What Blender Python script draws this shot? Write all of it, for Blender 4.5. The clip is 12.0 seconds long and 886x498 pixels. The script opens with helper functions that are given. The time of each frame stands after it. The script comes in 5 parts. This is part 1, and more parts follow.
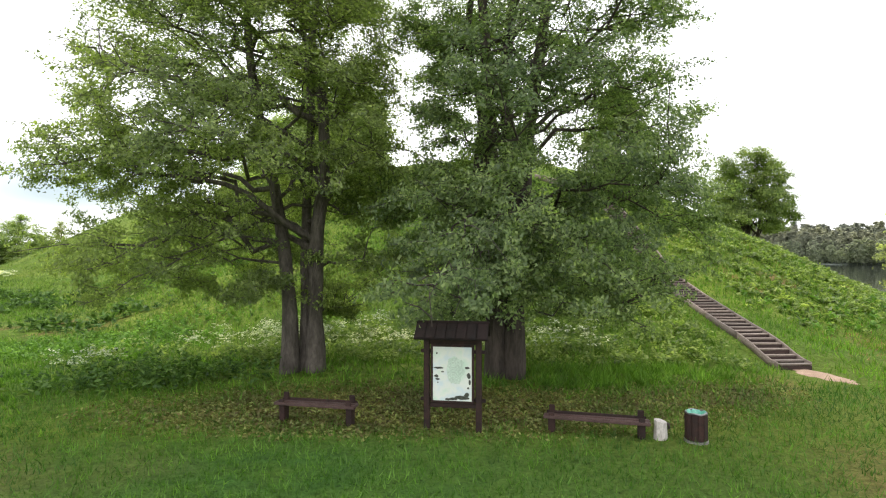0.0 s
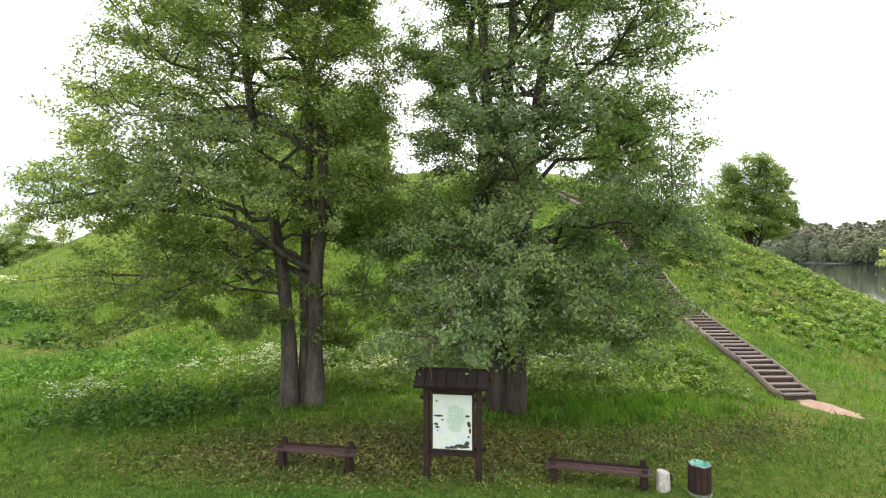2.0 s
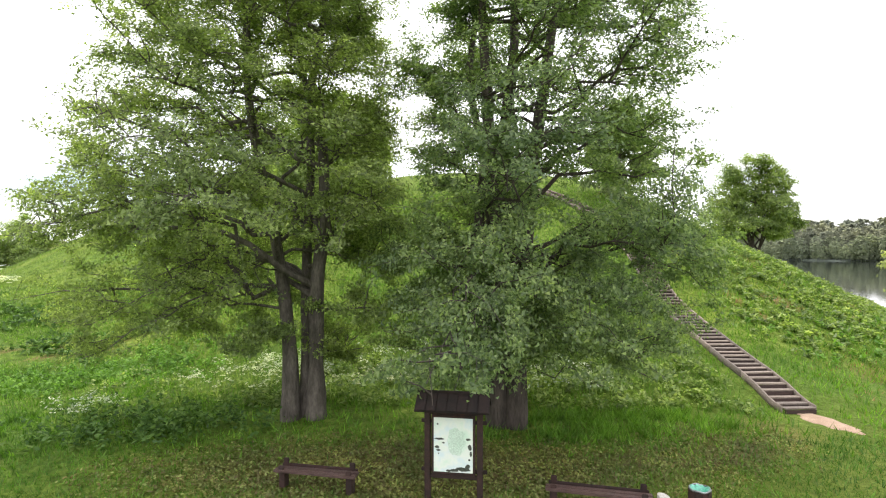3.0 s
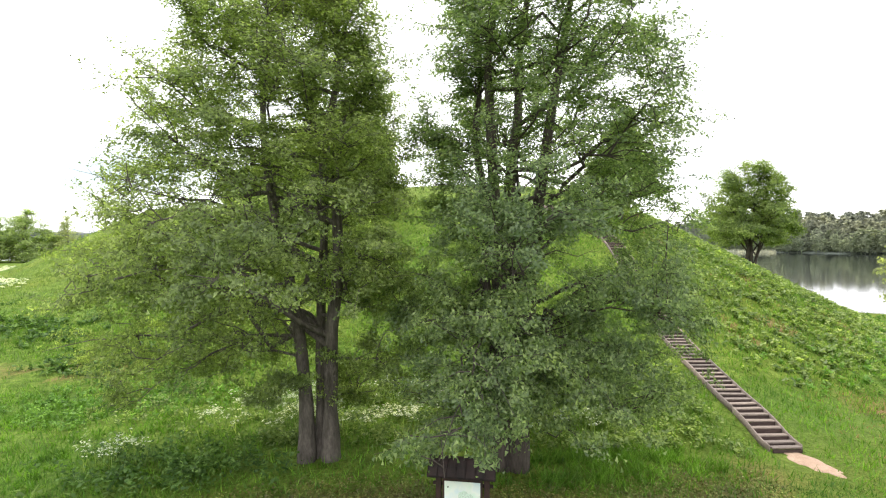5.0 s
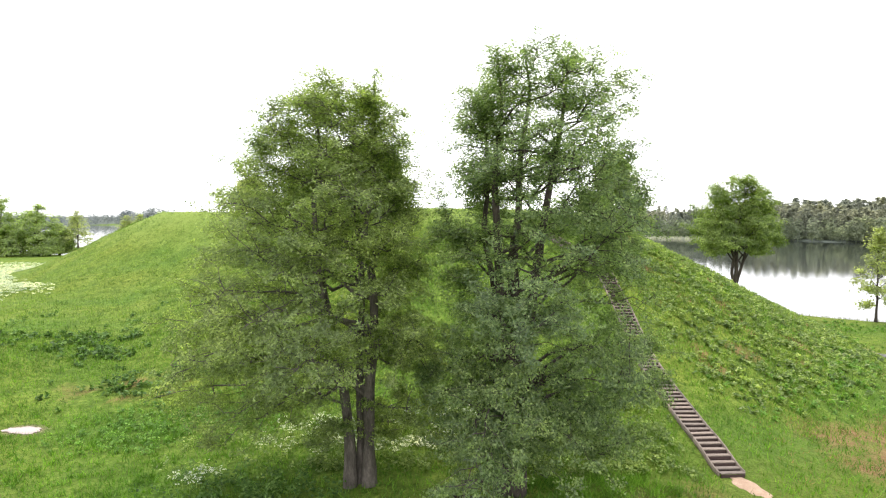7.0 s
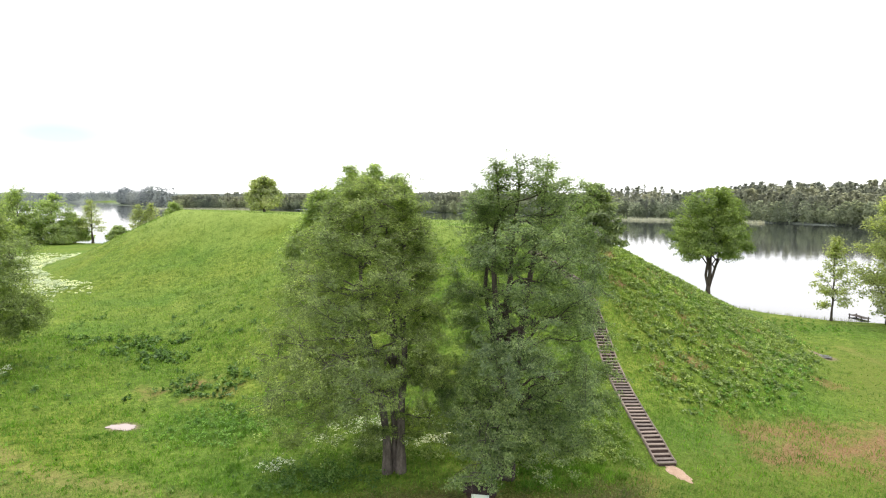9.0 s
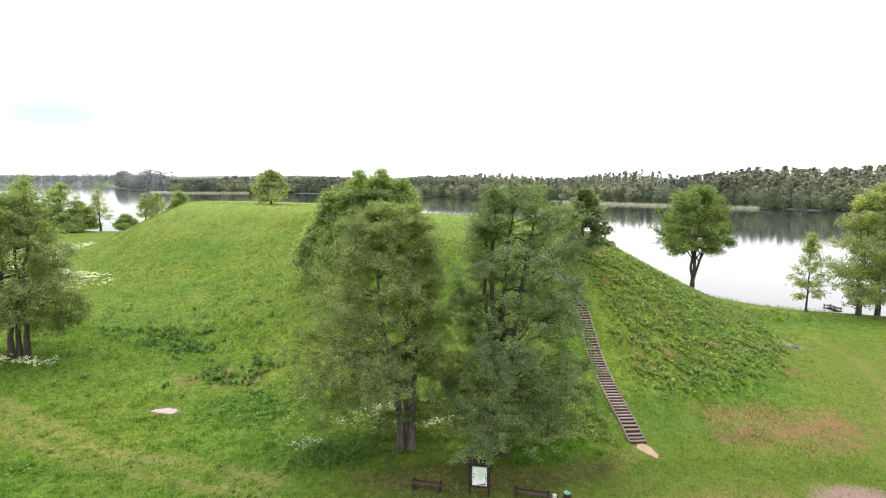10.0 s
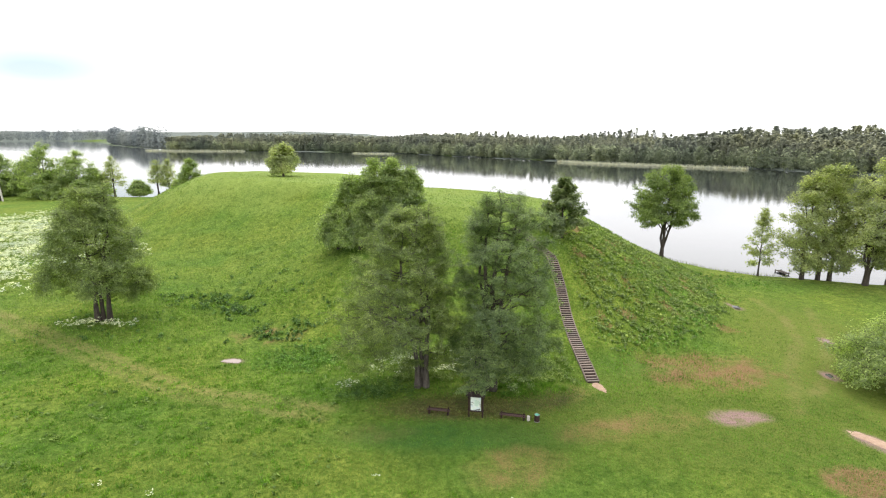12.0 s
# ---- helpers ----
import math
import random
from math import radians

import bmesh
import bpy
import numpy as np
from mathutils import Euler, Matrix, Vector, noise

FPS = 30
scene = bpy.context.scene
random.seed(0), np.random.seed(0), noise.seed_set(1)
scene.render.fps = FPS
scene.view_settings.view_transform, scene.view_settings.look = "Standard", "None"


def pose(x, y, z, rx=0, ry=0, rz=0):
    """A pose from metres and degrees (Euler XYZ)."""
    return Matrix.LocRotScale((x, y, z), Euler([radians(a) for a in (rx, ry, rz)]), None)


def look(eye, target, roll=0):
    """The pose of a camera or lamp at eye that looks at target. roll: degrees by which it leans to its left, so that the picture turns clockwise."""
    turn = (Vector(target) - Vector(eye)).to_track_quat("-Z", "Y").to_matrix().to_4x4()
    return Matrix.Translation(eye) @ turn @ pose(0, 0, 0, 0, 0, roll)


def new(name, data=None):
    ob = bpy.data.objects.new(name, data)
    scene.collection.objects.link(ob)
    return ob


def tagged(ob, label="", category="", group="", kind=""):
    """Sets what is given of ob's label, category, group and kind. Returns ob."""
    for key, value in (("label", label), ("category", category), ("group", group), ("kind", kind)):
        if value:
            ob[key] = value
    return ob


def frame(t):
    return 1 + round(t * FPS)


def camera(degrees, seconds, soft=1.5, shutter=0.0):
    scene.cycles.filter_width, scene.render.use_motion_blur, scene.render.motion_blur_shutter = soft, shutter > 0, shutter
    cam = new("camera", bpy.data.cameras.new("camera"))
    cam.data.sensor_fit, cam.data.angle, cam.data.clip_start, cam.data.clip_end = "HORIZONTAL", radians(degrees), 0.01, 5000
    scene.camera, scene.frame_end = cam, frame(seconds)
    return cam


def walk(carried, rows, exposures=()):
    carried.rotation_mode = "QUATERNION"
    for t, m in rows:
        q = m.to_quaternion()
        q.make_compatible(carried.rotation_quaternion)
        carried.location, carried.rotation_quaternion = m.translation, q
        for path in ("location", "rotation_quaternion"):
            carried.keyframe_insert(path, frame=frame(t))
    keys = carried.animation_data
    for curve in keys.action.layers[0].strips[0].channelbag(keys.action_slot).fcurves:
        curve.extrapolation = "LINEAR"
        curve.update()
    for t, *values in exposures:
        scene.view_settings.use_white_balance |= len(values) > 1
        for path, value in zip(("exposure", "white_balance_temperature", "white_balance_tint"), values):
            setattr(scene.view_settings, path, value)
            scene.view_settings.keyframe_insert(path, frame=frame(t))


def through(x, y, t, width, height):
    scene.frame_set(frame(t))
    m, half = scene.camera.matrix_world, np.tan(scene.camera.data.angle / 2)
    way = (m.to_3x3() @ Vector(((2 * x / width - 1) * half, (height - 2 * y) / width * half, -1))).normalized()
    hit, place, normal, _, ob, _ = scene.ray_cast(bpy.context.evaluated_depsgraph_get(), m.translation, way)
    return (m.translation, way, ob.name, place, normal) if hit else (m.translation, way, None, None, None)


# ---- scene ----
cam = camera(78.4, 12.0, soft=1.15)
METRES, EYE, TILT, LEAN, TURN = 35.0, 3.3, 0.75, 0.0, 0.0
ROWS = [
    (0.0, 0.0, 0.0, 0.0, 0.0, -0.0, 0.0),
    (0.5, 0.0003, 0.0011, 0.0062, 0.03, -0.01, 0.01),
    (1.0, 0.0004, 0.0025, 0.0134, 0.07, -0.06, 0.02),
    (1.5, 0.0006, 0.0036, 0.0205, 0.11, -0.1, 0.03),
    (2.0, 0.001, 0.0043, 0.0284, 0.16, -0.25, 0.04),
    (2.5, 0.0011, 0.0044, 0.0359, 0.21, -0.42, 0.04),
    (4.5, -0.0024, -0.0062, 0.0819, 0.32, -1.4, -0.01),
    (5.0, -0.0049, -0.0205, 0.1003, 0.32, -1.74, -0.01),
    (5.5, -0.0079, -0.0396, 0.1189, 0.34, -2.12, -0.02),
    (6.0, -0.0121, -0.0669, 0.144, 0.34, -2.52, -0.04),
    (6.5, -0.0165, -0.0981, 0.1694, 0.32, -2.95, -0.01),
    (7.0, -0.0218, -0.1379, 0.2019, 0.28, -3.53, -0.01),
    (9.0, -0.0425, -0.3463, 0.3322, 0.06, -6.03, -0.07),
    (9.5, -0.0482, -0.4094, 0.365, -0.02, -6.77, -0.09),
    (10.0, -0.0545, -0.4816, 0.3995, -0.11, -7.87, -0.09),
    (10.5, -0.0607, -0.552, 0.4304, -0.24, -9.01, -0.08),
    (11.0, -0.0672, -0.6321, 0.4635, -0.37, -10.29, -0.08),
    (11.5, -0.0731, -0.7088, 0.4944, -0.49, -11.45, -0.07),
    (12.0, -0.0795, -0.7928, 0.5284, -0.57, -12.49, -0.05),
]
walk(cam, [(t, pose(0, 0, EYE, TILT, LEAN, TURN) @ pose(METRES * x, METRES * y, METRES * z, 90 + pitch, roll, yaw)) for t, x, y, z, yaw, pitch, roll in ROWS],
     [(0.0, 0.36, 6500, 12), (2.5, 0.60, 6500, 12), (5.5, 0.76, 6500, 12), (7.0, 0.73, 6500, 12), (9.5, 0.53, 6500, 12), (12.0, 0.43, 6500, 12)])

# ---- world, sun ----
SUN_EL, SUN_AZ = 58.0, -14.0   # azimuth from +y towards +x
world = bpy.data.worlds.new("sky")
scene.world = world
world.use_nodes = True
wt = world.node_tree
wt.nodes.clear()
w_out = wt.nodes.new("ShaderNodeOutputWorld")
w_bg = wt.nodes.new("ShaderNodeBackground")
w_sky = wt.nodes.new("ShaderNodeTexSky")
w_sky.sky_type = "NISHITA"
w_sky.sun_disc = False
w_sky.sun_elevation, w_sky.sun_rotation = radians(SUN_EL), radians(SUN_AZ)
w_co = wt.nodes.new("ShaderNodeTexCoord")
w_map = wt.nodes.new("ShaderNodeMapping")
w_map.inputs["Scale"].default_value = (1.0, 1.0, 3.2)
w_map.inputs["Rotation"].default_value = (0, 0, radians(-70))
w_map.inputs["Location"].default_value = (0, 0, 0.27)
w_noise = wt.nodes.new("ShaderNodeTexNoise")
w_noise.inputs["Scale"].default_value = 2.3
w_noise.inputs["Detail"].default_value = 5.0
w_ramp = wt.nodes.new("ShaderNodeValToRGB")
w_ramp.color_ramp.elements[0].position, w_ramp.color_ramp.elements[0].color = 0.30, (0.72, 0.72, 0.72, 1)
w_ramp.color_ramp.elements[1].position, w_ramp.color_ramp.elements[1].color = 0.46, (1, 1, 1, 1)
w_mix = wt.nodes.new("ShaderNodeMix")
w_mix.data_type = "RGBA"
w_mix.inputs["B"].default_value = (14.6, 14.7, 14.8, 1)   # the cloud layer
wt.links.new(w_co.outputs["Generated"], w_map.inputs["Vector"])
wt.links.new(w_map.outputs["Vector"], w_noise.inputs["Vector"])
wt.links.new(w_noise.outputs["Fac"], w_ramp.inputs["Fac"])
# one thin place in the cloud, low over the lake
w_sub = wt.nodes.new("ShaderNodeVectorMath")
w_sub.operation = "SUBTRACT"
w_sub.inputs[1].default_value = (-0.570, 0.815, 0.094)
w_mul = wt.nodes.new("ShaderNodeVectorMath")
w_mul.operation = "MULTIPLY"
w_mul.inputs[1].default_value = (1.0, 1.0, 3.6)
w_len = wt.nodes.new("ShaderNodeVectorMath")
w_len.operation = "LENGTH"
w_thin = wt.nodes.new("ShaderNodeValToRGB")
w_thin.color_ramp.elements[0].position, w_thin.color_ramp.elements[0].color = 0.03, (0.03, 0.03, 0.03, 1)
w_thin.color_ramp.elements[1].position, w_thin.color_ramp.elements[1].color = 0.25, (1, 1, 1, 1)
w_both = wt.nodes.new("ShaderNodeMath")
w_both.operation = "MULTIPLY"
wt.links.new(w_co.outputs["Generated"], w_sub.inputs[0])
wt.links.new(w_sub.outputs[0], w_mul.inputs[0])
wt.links.new(w_mul.outputs[0], w_len.inputs[0])
wt.links.new(w_len.outputs["Value"], w_thin.inputs["Fac"])
wt.links.new(w_thin.outputs["Color"], w_both.inputs[0])
wt.links.new(w_ramp.outputs["Color"], w_both.inputs[1])
wt.links.new(w_both.outputs[0], w_mix.inputs["Factor"])
wt.links.new(w_sky.outputs["Color"], w_mix.inputs["A"])
wt.links.new(w_mix.outputs["Result"], w_bg.inputs["Color"])
w_bg.inputs["Strength"].default_value = 0.1
wt.links.new(w_bg.outputs["Background"], w_out.inputs["Surface"])

sun = new("sun", bpy.data.lights.new("sun", "SUN"))
sun.data.energy, sun.data.angle, sun.data.color = 1.3, radians(20), (1.0, 0.95, 0.86)
sun.matrix_world = look((0, 0, 60), (-math.sin(radians(SUN_AZ)) * math.cos(radians(SUN_EL)) * 60,
                                    -math.cos(radians(SUN_AZ)) * math.cos(radians(SUN_EL)) * 60, 60 - math.sin(radians(SUN_EL)) * 60))

# ---- materials ----


def nodes_of(name):
    m = bpy.data.materials.new(name)
    m.use_nodes = True
    t = m.node_tree
    t.nodes.clear()
    out = t.nodes.new("ShaderNodeOutputMaterial")
    return m, t, out


def node(t, kind, links=(), **values):
    n = t.nodes.new(kind)
    for key, v in values.items():
        n.inputs[key.replace("_", " ")].default_value = v
    for src, dst in links:
        t.links.new(src, n.inputs[dst])
    return n


def ramp(t, fac, *stops):
    n = t.nodes.new("ShaderNodeValToRGB")
    while len(n.color_ramp.elements) < len(stops):
        n.color_ramp.elements.new(0.5)
    for e, (p, c) in zip(n.color_ramp.elements, stops):
        e.position, e.color = p, (*c, 1)
    t.links.new(fac, n.inputs["Fac"])
    return n.outputs["Color"]


def mixc(t, fac, a, b, mode="MIX"):
    n = t.nodes.new("ShaderNodeMix")
    n.data_type, n.blend_type = "RGBA", mode
    for v, key in ((fac, "Factor"), (a, "A"), (b, "B")):
        if isinstance(v, (int, float)):
            n.inputs[key].default_value = v
        elif isinstance(v, tuple):
            n.inputs[key].default_value = (*v, 1)
        else:
            t.links.new(v, n.inputs[key])
    return n.outputs["Result"]


def rough_surface(name, dark, light, scale=6.0, stretch=(1, 1, 1), rough=0.8, bump=0.4, metal=0.0, fine=40.0, obj=False):
    """A worn, grained opaque surface."""
    m, t, out = nodes_of(name)
    co = node(t, "ShaderNodeTexCoord")
    mp = node(t, "ShaderNodeMapping", [(co.outputs["Object"], "Vector")], Scale=stretch)
    n1 = node(t, "ShaderNodeTexNoise", [(mp.outputs[0], "Vector")], Scale=scale, Detail=6.0, Roughness=0.65)
    n2 = node(t, "ShaderNodeTexNoise", [(mp.outputs[0], "Vector")], Scale=fine, Detail=4.0)
    c = ramp(t, n1.outputs["Fac"], (0.3, dark), (0.7, light))
    g = ramp(t, n2.outputs["Fac"], (0.3, (0.55, 0.55, 0.55)), (0.7, (1.15, 1.15, 1.15)))
    c = mixc(t, 0.8, c, g, "MULTIPLY")
    if obj:
        info = node(t, "ShaderNodeObjectInfo")
        v = ramp(t, info.outputs["Random"], (0.0, (0.65, 0.65, 0.65)), (1.0, (1.2, 1.15, 1.1)))
        c = mixc(t, 1.0, c, v, "MULTIPLY")
    b = node(t, "ShaderNodeBump", [(n2.outputs["Fac"], "Height")], Strength=bump, Distance=0.02 if bump < 0.9 else 0.06)
    s = node(t, "ShaderNodeBsdfPrincipled", [(c, "Base Color"), (b.outputs[0], "Normal")], Roughness=rough, Metallic=metal)
    t.links.new(s.outputs[0], out.inputs[0])
    return m


def leafy(name, dark, mid, light, through=0.35, gloss=0.06, patch=0.35, tint=(1.1, 1.22, 0.62), sheen=0.4):
    """Leaves: a colour for each leaf, patches of lighter growth, some light let through."""
    m, t, out = nodes_of(name)
    geo = node(t, "ShaderNodeNewGeometry")
    co = node(t, "ShaderNodeTexCoord")
    n1 = node(t, "ShaderNodeTexNoise", [(co.outputs["Object"], "Vector")], Scale=patch, Detail=3.0)
    c = ramp(t, geo.outputs["Random Per Island"], (0.0, dark), (0.55, mid), (1.0, light))
    v = ramp(t, n1.outputs["Fac"], (0.3, (0.72, 0.76, 0.8)), (0.7, (1.25, 1.2, 1.0)))
    c = mixc(t, 1.0, c, v, "MULTIPLY")
    n2 = node(t, "ShaderNodeTexNoise", [(co.outputs["Object"], "Vector")], Scale=patch * 6.0, Detail=2.0)
    c = mixc(t, 1.0, c, ramp(t, n2.outputs["Fac"], (0.32, (0.68, 0.7, 0.72)), (0.68, (1.3, 1.28, 1.2))), "MULTIPLY")
    d = node(t, "ShaderNodeBsdfDiffuse", [(c, "Color")])
    tr = node(t, "ShaderNodeBsdfTranslucent", [(mixc(t, 1.0, c, tint, "MULTIPLY"), "Color")])
    a = node(t, "ShaderNodeMixShader", [(d.outputs[0], 1), (tr.outputs[0], 2)], Fac=through)
    g = node(t, "ShaderNodeBsdfGlossy", Roughness=sheen)
    b = node(t, "ShaderNodeMixShader", [(a.outputs[0], 1), (g.outputs[0], 2)], Fac=gloss)
    t.links.new(b.outputs[0], out.inputs[0])
    return m


M_BARK = rough_surface("bark", (0.026, 0.020, 0.016), (0.115, 0.092, 0.076), 5.0, (1, 1, 0.22), 0.9, 1.0, fine=22.0)
M_BARK_PALE = rough_surface("pale_bark", (0.045, 0.037, 0.030), (0.18, 0.155, 0.132), 5.0, (1, 1, 0.3), 0.9, 1.0, fine=22.0)
M_SEAT = rough_surface("worn_seat_wood", (0.050, 0.026, 0.024), (0.15, 0.088, 0.082), 7.0, (1, 5, 5), 0.5, 0.35, fine=60.0, obj=True)
M_STAINED = rough_surface("stained_wood", (0.012, 0.005, 0.004), (0.052, 0.020, 0.016), 7.0, (1, 1, 1), 0.7, 0.35, fine=60.0, obj=True)
M_ROOF = rough_surface("roof_boards", (0.006, 0.003, 0.003), (0.024, 0.011, 0.010), 7.0, (1, 1, 1), 0.85, 0.4, fine=60.0, obj=True)
M_TREAD = rough_surface("weathered_tread", (0.16, 0.126, 0.106), (0.33, 0.275, 0.235), 5.0, (1, 6, 6), 0.8, 0.4, fine=30.0, obj=True)
M_RISER = rough_surface("dark_riser", (0.030, 0.016, 0.014), (0.07, 0.042, 0.036), 5.0, (1, 4, 4), 0.8, 0.4, fine=30.0, obj=True)
M_SAND = rough_surface("sand", (0.34, 0.22, 0.15), (0.50, 0.36, 0.26), 3.0, (1, 1, 1), 0.95, 0.5, fine=45.0)
M_WHITEWOOD = rough_surface("peeled_wood", (0.42, 0.38, 0.34), (0.78, 0.74, 0.70), 9.0, (1, 1, 0.3), 0.8, 0.4, fine=50.0)
M_CONCRETE = rough_surface("concrete", (0.2, 0.19, 0.18), (0.34, 0.33, 0.31), 8.0, rough=0.9, fine=60.0)
M_METAL = rough_surface("grey_metal", (0.25, 0.26, 0.27), (0.4, 0.41, 0.42), 8.0, rough=0.4, metal=0.8, bump=0.1)
M_BAG = rough_surface("green_plastic", (0.10, 0.42, 0.30), (0.22, 0.62, 0.48), 9.0, rough=0.35, bump=0.6, fine=25.0)
M_ALDER = leafy("alder_leaves", (0.135, 0.182, 0.068), (0.255, 0.33, 0.115), (0.41, 0.485, 0.205), 0.6, 0.03, sheen=0.5)
M_DARK_ALDER = leafy("dark_alder_leaves", (0.098, 0.152, 0.068), (0.190, 0.272, 0.110), (0.33, 0.415, 0.19), 0.58, 0.035, sheen=0.5)
M_MAPLE = leafy("maple_leaves", (0.12, 0.175, 0.048), (0.22, 0.305, 0.085), (0.34, 0.42, 0.14), 0.58, 0.03, sheen=0.5)
M_WILLOW = leafy("willow_leaves", (0.27, 0.305, 0.145), (0.41, 0.45, 0.22), (0.53, 0.565, 0.33), 0.7, 0.04, sheen=0.5)
M_BUSH = leafy("bush_leaves", (0.20, 0.265, 0.10), (0.33, 0.42, 0.16), (0.46, 0.54, 0.245), 0.68, 0.035, sheen=0.5)
M_PINE = leafy("pine_needles", (0.13, 0.175, 0.08), (0.21, 0.27, 0.125), (0.31, 0.365, 0.185), 0.55, 0.03)
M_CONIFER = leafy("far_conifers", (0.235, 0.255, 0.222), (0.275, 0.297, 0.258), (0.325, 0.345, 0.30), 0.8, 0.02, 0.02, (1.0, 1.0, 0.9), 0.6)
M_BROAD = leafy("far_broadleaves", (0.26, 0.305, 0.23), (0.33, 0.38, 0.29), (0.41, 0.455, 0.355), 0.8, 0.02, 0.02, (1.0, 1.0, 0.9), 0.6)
M_LAWN = leafy("lawn_blades", (0.046, 0.120, 0.016), (0.086, 0.203, 0.028), (0.156, 0.302, 0.052), 0.4, 0.02, 0.25)
M_GRASS = leafy("grass_blades", (0.068, 0.155, 0.016), (0.122, 0.255, 0.028), (0.21, 0.36, 0.056), 0.4, 0.02, 0.25)
M_STRAW = leafy("dry_stalks", (0.20, 0.13, 0.06), (0.30, 0.21, 0.105), (0.40, 0.30, 0.17), 0.2, 0.0, 0.4)
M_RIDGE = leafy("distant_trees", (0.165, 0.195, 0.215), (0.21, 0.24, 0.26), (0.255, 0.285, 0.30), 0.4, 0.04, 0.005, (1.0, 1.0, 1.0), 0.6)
M_SLOPE = leafy("slope_blades", (0.090, 0.150, 0.034), (0.150, 0.238, 0.054), (0.24, 0.335, 0.10), 0.4, 0.02, 0.12)
M_WEED = leafy("weed_leaves", (0.115, 0.185, 0.050), (0.225, 0.315, 0.090), (0.38, 0.45, 0.175), 0.5, 0.03, 0.3)
M_NETTLE = leafy("nettle_leaves", (0.050, 0.105, 0.028), (0.095, 0.185, 0.045), (0.18, 0.29, 0.085), 0.35, 0.02, 0.3)
M_LUSH = leafy("lush_leaves", (0.09, 0.19, 0.03), (0.15, 0.30, 0.05), (0.24, 0.40, 0.10), 0.4, 0.02, 0.3)
M_FLOWER = leafy("white_umbels", (0.50, 0.55, 0.42), (0.70, 0.74, 0.62), (0.82, 0.84, 0.76), 0.25, 0.0)
M_REED = leafy("reeds", (0.16, 0.19, 0.10), (0.24, 0.27, 0.15), (0.34, 0.36, 0.22), 0.2, 0.0)
M_PALE_REED = leafy("pale_reeds", (0.44, 0.45, 0.38), (0.54, 0.55, 0.47), (0.62, 0.63, 0.55), 0.1, 0.0)


def water_material(name, body, ripple, scale, sheen=1.333):
    m, t, out = nodes_of(name)
    co = node(t, "ShaderNodeTexCoord")
    mp = node(t, "ShaderNodeMapping", [(co.outputs["Object"], "Vector")], Scale=(1.0, 2.2, 1.0))
    n1 = node(t, "ShaderNodeTexNoise", [(mp.outputs[0], "Vector")], Scale=scale, Detail=3.0)
    b = node(t, "ShaderNodeBump", [(n1.outputs["Fac"], "Height")], Strength=ripple, Distance=0.05)
    s = node(t, "ShaderNodeBsdfPrincipled", [(b.outputs[0], "Normal")], Roughness=0.045, IOR=sheen)
    s.inputs["Base Color"].default_value = (*body, 1)
    t.links.new(s.outputs[0], out.inputs[0])
    return m


M_WATER = water_material("lake_water", (0.03, 0.036, 0.036), 0.18, 0.45, 1.9)
M_LITTER = leafy("ground_cover", (0.135, 0.105, 0.044), (0.17, 0.190, 0.060), (0.25, 0.295, 0.10), 0.2, 0.02, 0.4)
M_PUDDLE = water_material("puddle_water", (0.34, 0.27, 0.24), 0.02, 1.5)
M_DARKPUDDLE = water_material("dark_puddle_water", (0.05, 0.05, 0.045), 0.02, 1.5)


